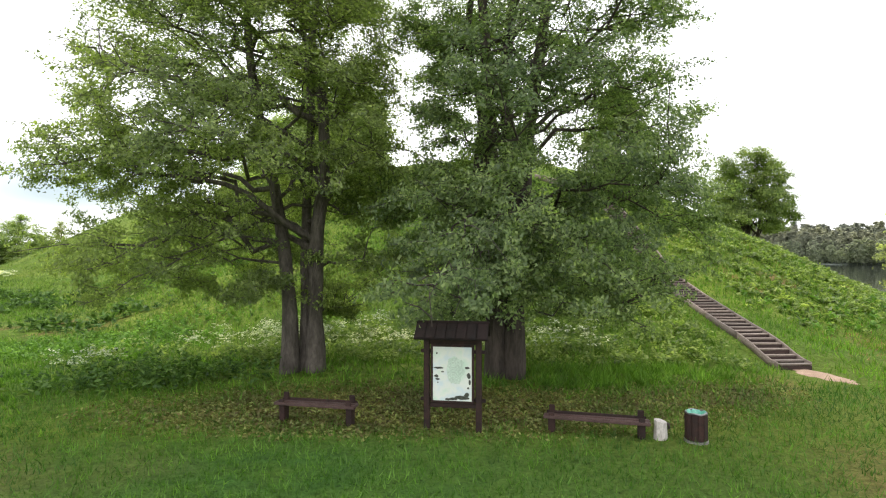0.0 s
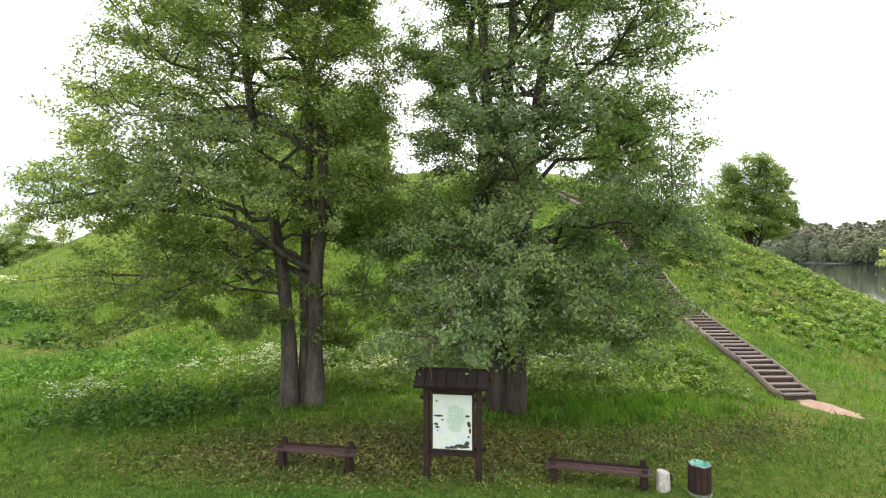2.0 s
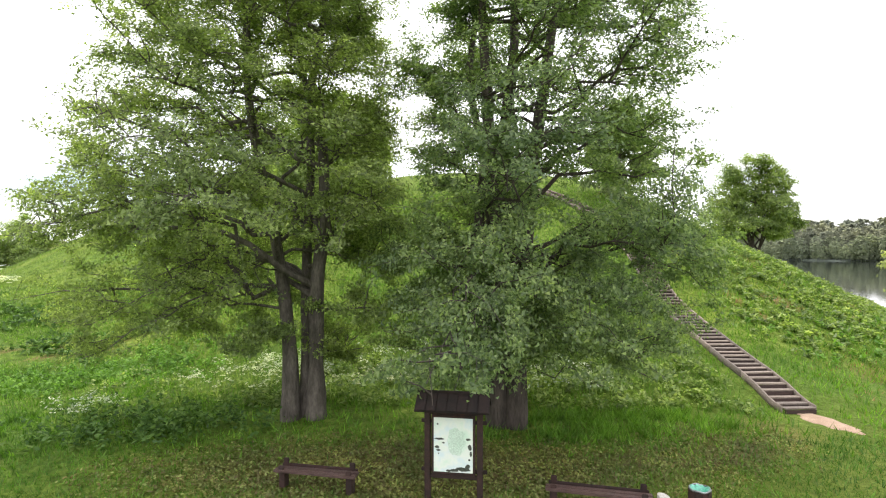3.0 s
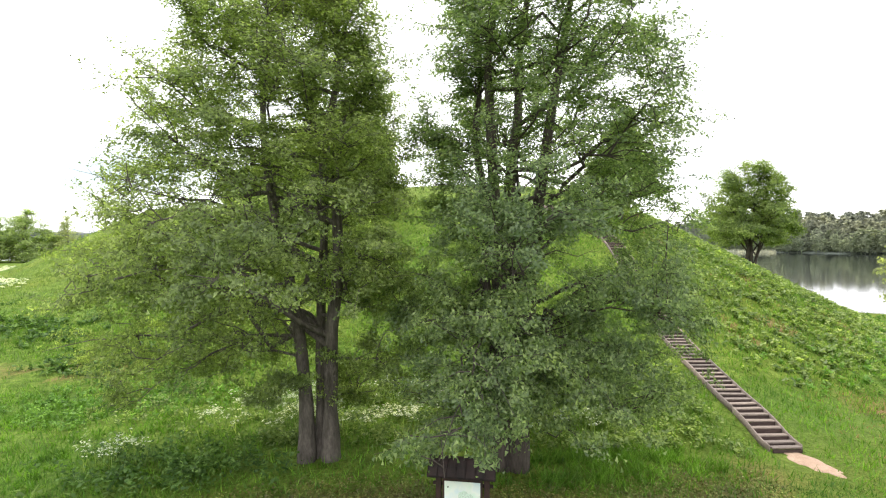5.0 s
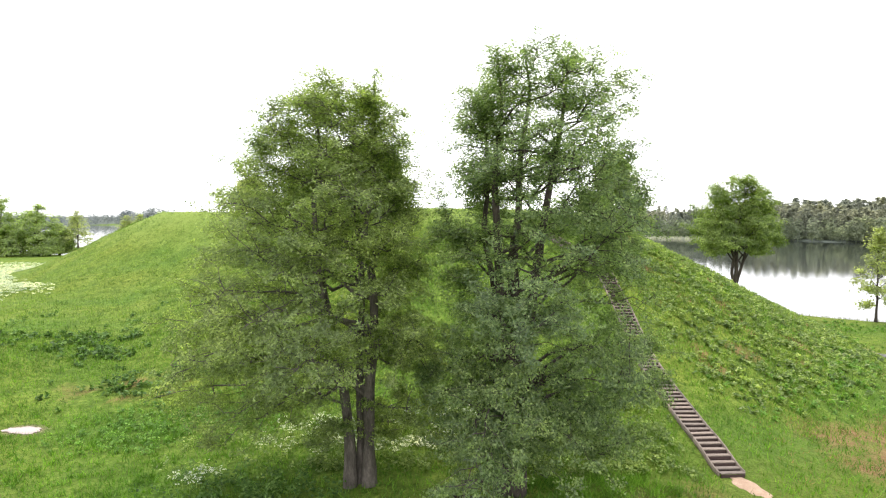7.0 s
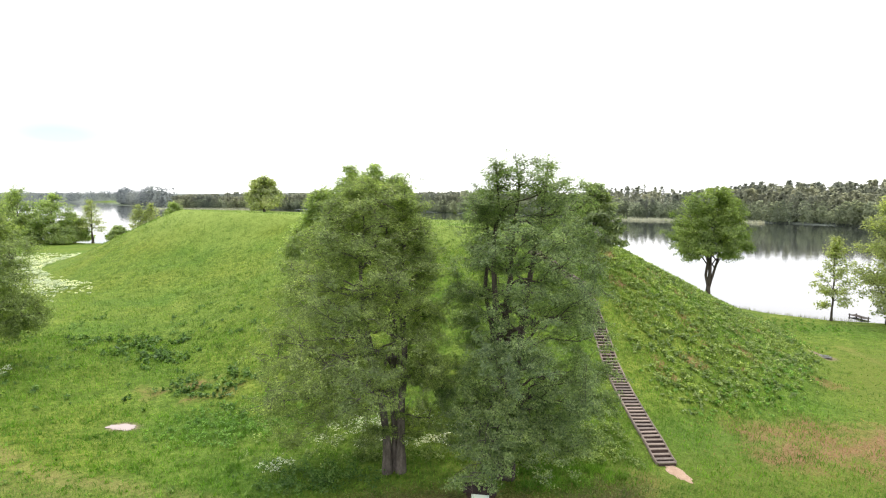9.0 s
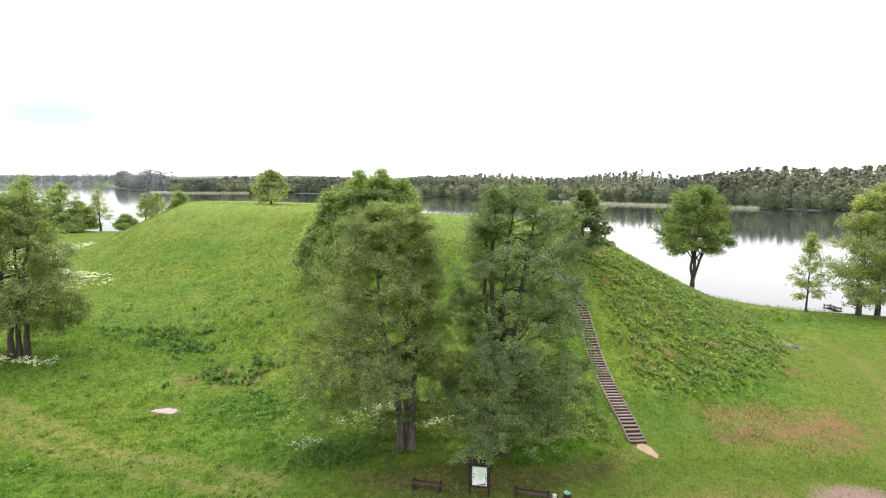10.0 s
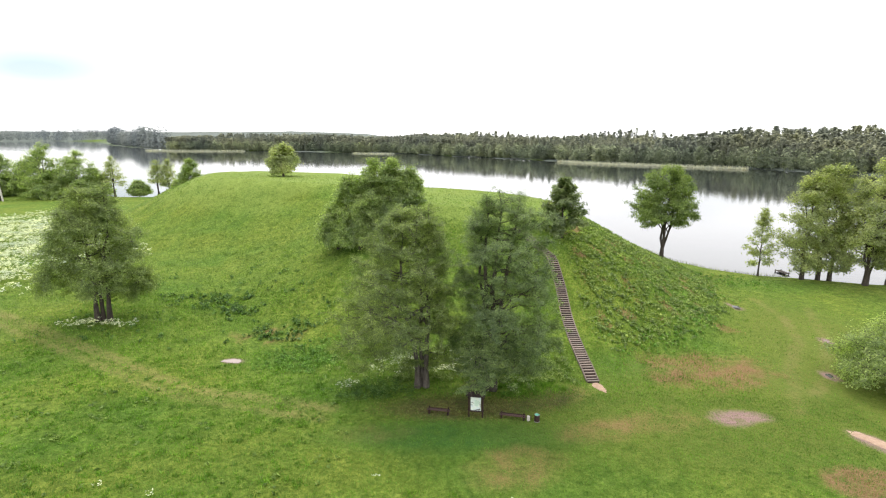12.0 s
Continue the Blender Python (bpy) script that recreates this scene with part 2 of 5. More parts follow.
def ground_material():
    m, t, out = nodes_of("meadow")
    co = node(t, "ShaderNodeTexCoord")
    big = node(t, "ShaderNodeTexNoise", [(co.outputs["Object"], "Vector")], Scale=0.09, Detail=4.0)
    mid = node(t, "ShaderNodeTexNoise", [(co.outputs["Object"], "Vector")], Scale=0.9, Detail=6.0, Roughness=0.7)
    fine = node(t, "ShaderNodeTexNoise", [(co.outputs["Object"], "Vector")], Scale=9.0, Detail=6.0, Roughness=0.75)
    c = ramp(t, mid.outputs["Fac"], (0.28, (0.088, 0.135, 0.025)), (0.5, (0.140, 0.206, 0.038)), (0.72, (0.205, 0.272, 0.060)))
    c = mixc(t, 1.0, c, ramp(t, big.outputs["Fac"], (0.35, (0.76, 0.92, 0.78)), (0.65, (1.18, 1.08, 0.95))), "MULTIPLY")
    c = mixc(t, 0.85, c, ramp(t, fine.outputs["Fac"], (0.3, (0.55, 0.6, 0.5)), (0.7, (1.3, 1.25, 1.3))), "MULTIPLY")

    clump = node(t, "ShaderNodeTexNoise", [(co.outputs["Object"], "Vector")], Scale=2.6, Detail=3.0, Roughness=0.6)
    c = mixc(t, 0.9, c, ramp(t, clump.outputs["Fac"], (0.34, (0.66, 0.72, 0.64)), (0.66, (1.28, 1.22, 1.2))), "MULTIPLY")

    def worn(attribute, colour, low, high):
        nonlocal c
        a = node(t, "ShaderNodeAttribute")
        a.attribute_name = attribute
        f = node(t, "ShaderNodeMath", [(a.outputs["Fac"], 0), (mid.outputs["Fac"], 1)])
        f.operation = "MULTIPLY"
        r = ramp(t, f.outputs[0], (low, (0, 0, 0)), (high, (1, 1, 1)))
        soil = mixc(t, 0.9, colour, ramp(t, fine.outputs["Fac"], (0.3, (0.5, 0.5, 0.5)), (0.7, (1.3, 1.3, 1.3))), "MULTIPLY")
        c = mixc(t, r, c, soil)

    worn("rich", (0.062, 0.152, 0.030), 0.10, 0.6)
    worn("mown", (0.150, 0.190, 0.036), 0.12, 0.6)
    worn("crest", (0.235, 0.315, 0.070), 0.15, 0.6)
    worn("tan", (0.25, 0.185, 0.072), 0.06, 0.5)
    worn("dry", (0.27, 0.175, 0.085), 0.2, 0.48)
    worn("litter", (0.138, 0.118, 0.050), 0.2, 0.5)
    worn("trail", (0.28, 0.225, 0.095), 0.10, 0.75)
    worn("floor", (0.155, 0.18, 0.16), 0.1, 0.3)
    worn("bare", (0.32, 0.215, 0.19), 0.12, 0.55)
    b = node(t, "ShaderNodeBump", [(fine.outputs["Fac"], "Height")], Strength=0.7, Distance=0.12)
    b1 = node(t, "ShaderNodeBump", [(clump.outputs["Fac"], "Height"), (b.outputs[0], "Normal")], Strength=0.8, Distance=0.35)
    b2 = node(t, "ShaderNodeBump", [(mid.outputs["Fac"], "Height"), (b1.outputs[0], "Normal")], Strength=0.5, Distance=0.5)
    s = node(t, "ShaderNodeBsdfPrincipled", [(c, "Base Color"), (b2.outputs[0], "Normal")], Roughness=0.95)
    s.inputs["Specular IOR Level"].default_value = 0.1
    t.links.new(s.outputs[0], out.inputs[0])
    return m


M_GROUND = ground_material()

# ---- mesh helpers ----


def thing(name, at=(0, 0, 0), turn=0.0, **tags):
    ob = new(name)
    ob.empty_display_size = 0.2
    ob.matrix_world = pose(*at, 0, 0, turn)
    return tagged(ob, **tags)


def put_under(ob, parent, label=""):
    ob.parent = parent
    return tagged(ob, label=label)


def part(name, bm, material, parent, label=""):
    me = bpy.data.meshes.new(name)
    bm.to_mesh(me)
    bm.free()
    me.materials.append(material)
    return put_under(new(name, me), parent, label)


def soup(name, verts, faces, material, smooth=False):
    """A mesh from numpy arrays: verts (n, 3), faces (m, k)."""
    verts, faces = np.asarray(verts, np.float32), np.asarray(faces, np.int32)
    me = bpy.data.meshes.new(name)
    k = faces.shape[1]
    me.vertices.add(len(verts))
    me.vertices.foreach_set("co", verts.ravel())
    me.loops.add(faces.size)
    me.loops.foreach_set("vertex_index", faces.ravel())
    me.polygons.add(len(faces))
    me.polygons.foreach_set("loop_start", np.arange(0, faces.size, k, dtype=np.int32))
    if smooth:
        me.polygons.foreach_set("use_smooth", np.ones(len(faces), bool))
    me.update(calc_edges=True)
    me.materials.append(material)
    return me


def box(bm, size, at=(0, 0, 0), rot=(0, 0, 0), bevel=0.0, taper=1.0):
    made = bmesh.ops.create_cube(bm, size=1.0)["verts"]
    for v in made:
        k = taper if v.co.z > 0 else 1.0
        v.co = Vector((v.co.x * size[0] * k, v.co.y * size[1] * k, v.co.z * size[2]))
    if bevel:
        edges = list({e for v in made for e in v.link_edges})
        made = list({v for f in bmesh.ops.bevel(bm, geom=edges, offset=bevel, segments=2, affect="EDGES")["faces"] for v in f.verts} | {v for v in made if v.is_valid})
    bmesh.ops.transform(bm, matrix=pose(*at, *rot), verts=made)
    return bm


def tube(path, radii, sides):
    """Rings along a path, as verts and quads."""
    path, radii = np.asarray(path, float), np.asarray(radii, float)
    d = np.gradient(path, axis=0)
    d /= np.linalg.norm(d, axis=1)[:, None] + 1e-9
    ref = np.where(np.abs(d[:, 2:3]) < 0.9, np.array([[0, 0, 1.0]]), np.array([[1.0, 0, 0]]))
    a = np.cross(d, ref)
    a /= np.linalg.norm(a, axis=1)[:, None] + 1e-9
    b = np.cross(d, a)
    th = np.arange(sides) * 2 * np.pi / sides
    v = path[:, None] + radii[:, None, None] * (a[:, None] * np.cos(th)[None, :, None] + b[:, None] * np.sin(th)[None, :, None])
    n = len(path)
    i, j = np.meshgrid(np.arange(n - 1), np.arange(sides), indexing="ij")
    f = np.stack([i * sides + j, i * sides + (j + 1) % sides, (i + 1) * sides + (j + 1) % sides, (i + 1) * sides + j], -1)
    return v.reshape(-1, 3), f.reshape(-1, 4)


def joined(pieces):
    vs, fs, n = [], [], 0
    for v, f in pieces:
        vs.append(v)
        fs.append(f + n)
        n += len(v)
    return np.concatenate(vs), np.concatenate(fs)


def leaf_quads(rng, pos, size, long=1.5, up=0.5, facing=None, spare=False):
    """A pointed leaf at each place, turned at random, as verts and quads; spare: as single triangles."""
    n = len(pos)
    nrm = rng.normal(size=(n, 3))
    nrm[:, 2] = np.abs(nrm[:, 2]) + up
    if facing is not None:
        nrm = nrm + 1.3 * facing
    nrm /= np.linalg.norm(nrm, axis=1)[:, None]
    a = np.cross(nrm, rng.normal(size=(n, 3)))
    a /= np.linalg.norm(a, axis=1)[:, None] + 1e-9
    b = np.cross(nrm, a)
    s = size * rng.uniform(0.65, 1.3, (n, 1))
    droop = nrm * s * 0.18
    if spare:
        v = np.stack([pos - a * s * long * 0.6, pos + a * s * long * 0.5 + b * s * 0.5, pos + a * s * long * 0.5 - b * s * 0.5], 1)
        return v.reshape(-1, 3), np.arange(n * 3).reshape(-1, 3)
    v = np.stack([pos - a * s * long * 0.5, pos + b * s * 0.5 + droop, pos + a * s * long * 0.5, pos - b * s * 0.5 + droop], 1)
    return v.reshape(-1, 3), np.arange(n * 4).reshape(-1, 4)

# ---- the lie of the land ----
WATER_Z = -2.0
SHORE = np.array([
    (67, 56.5), (58, 60.5), (52, 62.5), (47, 66.5), (43, 73), (41.5, 84), (36, 104), (22, 140), (-10, 162), (-50, 178),
    (-85, 186), (-112, 180), (-135, 186), (-200, 215), (-330, 265), (-800, 560), (-1500, 1350), (-2150, 2350), (-1450, 2500), (-900, 1500),
    (-440, 878), (-345, 846), (-248, 847), (-150, 790), (-61, 735), (20, 610), (117, 487), (150, 447), (218, 385), (243, 339),
    (262, 300), (275, 200), (255, 100), (160, 52), (100, 51)], float)


def smooth(u):
    u = np.clip(u, 0, 1)
    return u * u * (3 - 2 * u)


def shore_distance(x, y):
    """Metres to the shoreline, negative in the lake."""
    d = np.full(x.shape, 1e9)
    inside = np.zeros(x.shape, bool)
    for (ax, ay), (bx, by) in zip(SHORE, np.roll(SHORE, -1, axis=0)):
        ex, ey = bx - ax, by - ay
        u = np.clip(((x - ax) * ex + (y - ay) * ey) / (ex * ex + ey * ey), 0, 1)
        d = np.minimum(d, np.hypot(x - ax - u * ex, y - ay - u * ey))
        cross = (ay > y) != (by > y)
        with np.errstate(divide="ignore", invalid="ignore"):
            inside ^= cross & (x < (bx - ax) * (y - ay) / (by - ay) + ax)
    return np.where(inside, -d, d)


MOUND = dict(cx=-13.163, cy=84.497, base=(67.902, -3.484, 21.330, -11.201, -18.402, -0.252, 1.696),
             top=(14.903, 0.960, 10.896, -5.301, -34.509, -3.834, 7.327), z=11.421, gx=-0.0293, gy=-0.0189, ease=0.216)


def mound_share(x, y):
    """0 outside the mound's foot, 1 on its flat top; and the top's height."""
    dx, dy = x - MOUND["cx"], y - MOUND["cy"]
    r, a = np.hypot(dx, dy), np.arctan2(dy, dx)
    waves = (np.ones_like(a), np.cos(a), np.sin(a), np.cos(2 * a), np.sin(2 * a), np.cos(3 * a), np.sin(3 * a))
    rb = sum(k * w for k, w in zip(MOUND["base"], waves))
    rt = np.maximum(sum(k * w for k, w in zip(MOUND["top"], waves)), 3)
    rb = np.maximum(rb, rt + 6)
    u = np.clip((rb - r) / (rb - rt), 0, 1)
    k = MOUND["ease"]
    return (1 - k) * u + k * smooth(u), MOUND["z"] + MOUND["gx"] * dx + MOUND["gy"] * dy


def wave(x, y, size, seed):
    """Soft rolling unevenness between -1 and 1."""
    r = np.random.default_rng(seed)
    z = 0
    for i in range(5):
        a, p = r.uniform(0, 2 * np.pi, 2)
        k = 2 * np.pi / (size * r.uniform(0.6, 1.5))
        z = z + np.sin(k * (x * np.cos(a) + y * np.sin(a)) + p + 1.3 * np.sin(k * 0.6 * (y * np.cos(a) - x * np.sin(a))))
    return z / 4


def land(x, y):
    """The ground's height."""
    x, y = np.asarray(x, float), np.asarray(y, float)
    z = -0.3 - 1.4 * smooth((x - 8) / 40) + 0.8 * smooth((-x - 24) / 18) * (1 - smooth((y - 60) / 60))
    z = z - 0.65 * np.exp(-((x + 22) ** 2 + (y - 24) ** 2) / 90) + 0.22 * np.exp(-((x + 1.5) ** 2 / 30 + (y - 16.5) ** 2 / 6))
    z = z + 0.05 * wave(x, y, 5, 3) * smooth((np.hypot(x, y - 11) - 6) / 6)
    f, top = mound_share(x, y)
    z = z + (top - z) * f + 0.16 * wave(x, y, 7, 4) * np.minimum(f, 1 - f) * 2
    line = np.interp(y, (16.8, 17.4, 19.5, 22.6, 25.8, 28.5, 32.3, 36.0, 38.0), (-0.32, -0.3, 0.36, 1.09, 1.85, 2.65, 4.3, 6.3, 7.2))
    z = z + np.maximum(line - z, 0) * np.exp(-((x - 11.2) / np.where(x > 11.2, 3.2, 6.0)) ** 2) * smooth((y - 16.8) / 2) * (1 - smooth((y - 34) / 4))
    d = shore_distance(x, y)
    far = (y > 240) | (x > 180) | (x < -320)
    back = WATER_Z + 0.4 + np.minimum(d, 170) * 0.05 + 0.055 * np.clip(d - 40, 0, 700) * smooth((np.hypot(x, y) - 900) / 900) * smooth((-x - 250) / 500) \
        + 3.0 * wave(x, y, 170, 5) * smooth(d / 80)
    near = WATER_Z + 0.25 + (z - WATER_Z - 0.25) * smooth(d / 7)
    shore = np.where(far, back, near)
    return np.where(d < 0, WATER_Z - 0.1 + np.maximum(d * 0.12, -2.5), np.where(d < 1.5, WATER_Z - 0.1 + (shore - WATER_Z + 0.1) * d / 1.5, shore))


def ground_z(x, y):
    return float(land(np.array([float(x)]), np.array([float(y)]))[0])


def steps_out(lo, hi, fine, far_lo, far_hi):
    mid = list(np.arange(lo, hi + 1e-6, fine))
    s, v, right = fine, hi, []
    while v < far_hi:
        s *= 1.12
        v += s
        right.append(v)
    s, v, left = fine, lo, []
    while v > far_lo:
        s *= 1.12
        v -= s
        left.append(v)
    return np.array(left[::-1] + mid + right)


def blob(x, y, cx, cy, rx, ry, turn=0.0):
    a = radians(turn)
    u, v = (x - cx) * np.cos(a) + (y - cy) * np.sin(a), -(x - cx) * np.sin(a) + (y - cy) * np.cos(a)
    return np.clip(1.6 - 1.2 * np.hypot(u / rx, v / ry), 0, 1)


def along(x, y, points, width):
    d = np.full(x.shape, 1e9)
    for (ax, ay), (bx, by) in zip(points, points[1:]):
        ex, ey = bx - ax, by - ay
        u = np.clip(((x - ax) * ex + (y - ay) * ey) / (ex * ex + ey * ey), 0, 1)
        d = np.minimum(d, np.hypot(x - ax - u * ex, y - ay - u * ey))
    return np.clip(1.3 - d / width, 0, 1)


def RUTS(x, y):
    """Two pale wheel ruts across the meadow."""
    line = ((-62, 39), (-48.2, 30.3), (-38.9, 24.6), (-30.9, 20.4), (-24.0, 16.9), (-16.3, 14.5), (-11.5, 12.9))
    return np.maximum(0.9 * along(x, y, line, 1.1), 0.8 * along(x, y, tuple((u - 0.4, v - 1.8) for u, v in line), 0.9)) * (0.8 + 0.25 * wave(x, y, 5, 33))


def TRACKS(x, y):
    """Two worn wheel tracks bending away over the lawn beside the mound."""
    return np.maximum(along(x, y, ((27, 13), (33.5, 23.9), (38.5, 30.2), (41.9, 38.1), (43, 47)), 1.0), along(x, y, ((30.8, 16.5), (35.1, 20.5), (37.3, 23.9), (42.2, 31.1), (48, 43)), 0.9)) * (0.75 + 0.3 * wave(x, y, 4, 35))


def TAN(x, y):
    """Trampled, yellowing lawn in front of the benches."""
    t = blob(x, y, 9.6, 9.3, 3.8, 1.6, 12) + 0.9 * blob(x, y, 2.4, 4.6, 3.6, 2.6, 20) + 0.6 * blob(x, y, 15, 11, 4.5, 2.2, 10) + 0.6 * blob(x, y, 8.4, 15.0, 2.6, 1.8, 30) + 0.5 * blob(x, y, -7.5, 9.0, 3.5, 1.5)
    return np.clip(t * (0.65 + 0.45 * wave(x, y, 2.7, 36)), 0, 1)


def right_scar(x, y):
    """Brownish patches on the steep slope beside the stairs."""
    return np.clip(wave(x, y, 3.5, 32) * 1.5 + 0.1, 0, 1) * smooth((x - 12) / 3) * (y > 26) * (y < 60) * smooth((mound_share(x, y)[0] - 0.06) / 0.1)


LITTER = (-0.8, 12.8, 6.3, 1.95)


def build_ground():
    xs, ys = steps_out(-52, 52, 0.45, -4200, 4200), steps_out(-34, 74, 0.45, -900, 4400)
    x, y = np.meshgrid(xs, ys)
    z = land(x, y)
    nx, ny = len(xs), len(ys)
    i, j = np.meshgrid(np.arange(ny - 1), np.arange(nx - 1), indexing="ij")
    f = np.stack([i * nx + j, i * nx + j + 1, (i + 1) * nx + j + 1, (i + 1) * nx + j], -1).reshape(-1, 4)
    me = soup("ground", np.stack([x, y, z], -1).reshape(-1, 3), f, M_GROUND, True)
    share, _ = mound_share(x, y)
    fields = dict(
        rich=np.maximum(0.6 * blob(x, y, -15, 24.5, 5, 4, 10), np.maximum(0.5 * blob(x, y, 16, 20, 6, 4, 30), blob(x, y, -1, 8.6, 11, 2.6))),
        mown=np.clip(blob(x, y, 20, 12, 20, 9) + blob(x, y, 40, 30, 10, 20, -20), 0, 1) * (1 - smooth(share * 6)),
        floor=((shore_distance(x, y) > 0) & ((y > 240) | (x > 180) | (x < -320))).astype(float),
        dry=np.clip(blob(x, y, 23.2, 21.0, 8.4, 4.6, 12) * (0.9 + 0.4 * wave(x, y, 4, 31)) + 0.8 * right_scar(x, y) + 0.7 * blob(x, y, 31.5, 33, 2.2, 1.3) + 0.62 * blob(x, y, -22.0, 30.2, 6.6, 3.4) * (0.8 + 0.4 * wave(x, y, 3, 34))
                    + 1.3 * blob(x, y, 25.8, 3.3, 3.6, 2.2), 0, 1),
        litter=np.clip(blob(x, y, *LITTER) + 0.7 * blob(x, y, 7.2, 14.2, 2.6, 1.6, 25), 0, 1),
        trail=np.clip(RUTS(x, y) + 0.7 * TRACKS(x, y), 0, 1),
        tan=TAN(x, y),
        crest=np.clip(0.9 * smooth((share - 0.74) / 0.2) + 0.75 * smooth((-x - 24) / 14) * smooth((share - 0.3) / 0.35), 0, 1),
        bare=np.clip(blob(x, y, 20.6, 11.5, 2.0, 1.4, 10) + 0.85 * blob(x, y, 22.8, 12.0, 1.8, 1.0) + 0.9 * blob(x, y, -23.5, 23.9, 1.35, 0.8, -8) + 0.8 * blob(x, y, 37.6, 42.4, 1.5, 1.3) + blob(x, y, 30.2, 8.4, 2.3, 1.2, -60) + blob(x, y, 35.3, 20.8, 0.9, 1.4) + 0.8 * blob(x, y, 41.8, 30.4, 0.9, 1.5), 0, 1))
    for key, v in fields.items():
        me.attributes.new(key, "FLOAT", "POINT").data.foreach_set("value", np.asarray(v, np.float32).ravel())
    ob = new("ground", me)
    return tagged(ob, "rolling green meadow with a grassy flat-topped mound", "ground", kind="structure")


build_ground()


def build_water():
    bm = bmesh.new()
    for u, v in ((-2600, 40), (420, 40), (420, 2700), (-2600, 2700)):
        bm.verts.new((u, v, WATER_Z))
    bm.faces.new(bm.verts)
    me = bpy.data.meshes.new("water")
    bm.to_mesh(me)
    bm.free()
    me.materials.append(M_WATER)
    tagged(new("water", me), "calm lake mirroring pale sky and dark wooded shore", "lake", kind="structure")


build_water()

# ---- trees ----


def crown_reach(s, full, taper, flat):
    """The crown's half width at the share s of its height."""
    s = np.clip(s, 0, 1)
    return full * (1 - taper * s) * (1 - s ** flat) ** 0.5 * (0.75 + 0.25 * smooth(s / 0.15))


def wander(rng, a, b, n, wobble, sag=0.0):
    u = np.linspace(0, 1, n)
    p = np.outer(1 - u, a) + np.outer(u, b)
    p[1:-1] += rng.normal(size=(n - 2, 3)) * wobble
    p[:, 2] += sag * 4 * u * (1 - u)
    return p


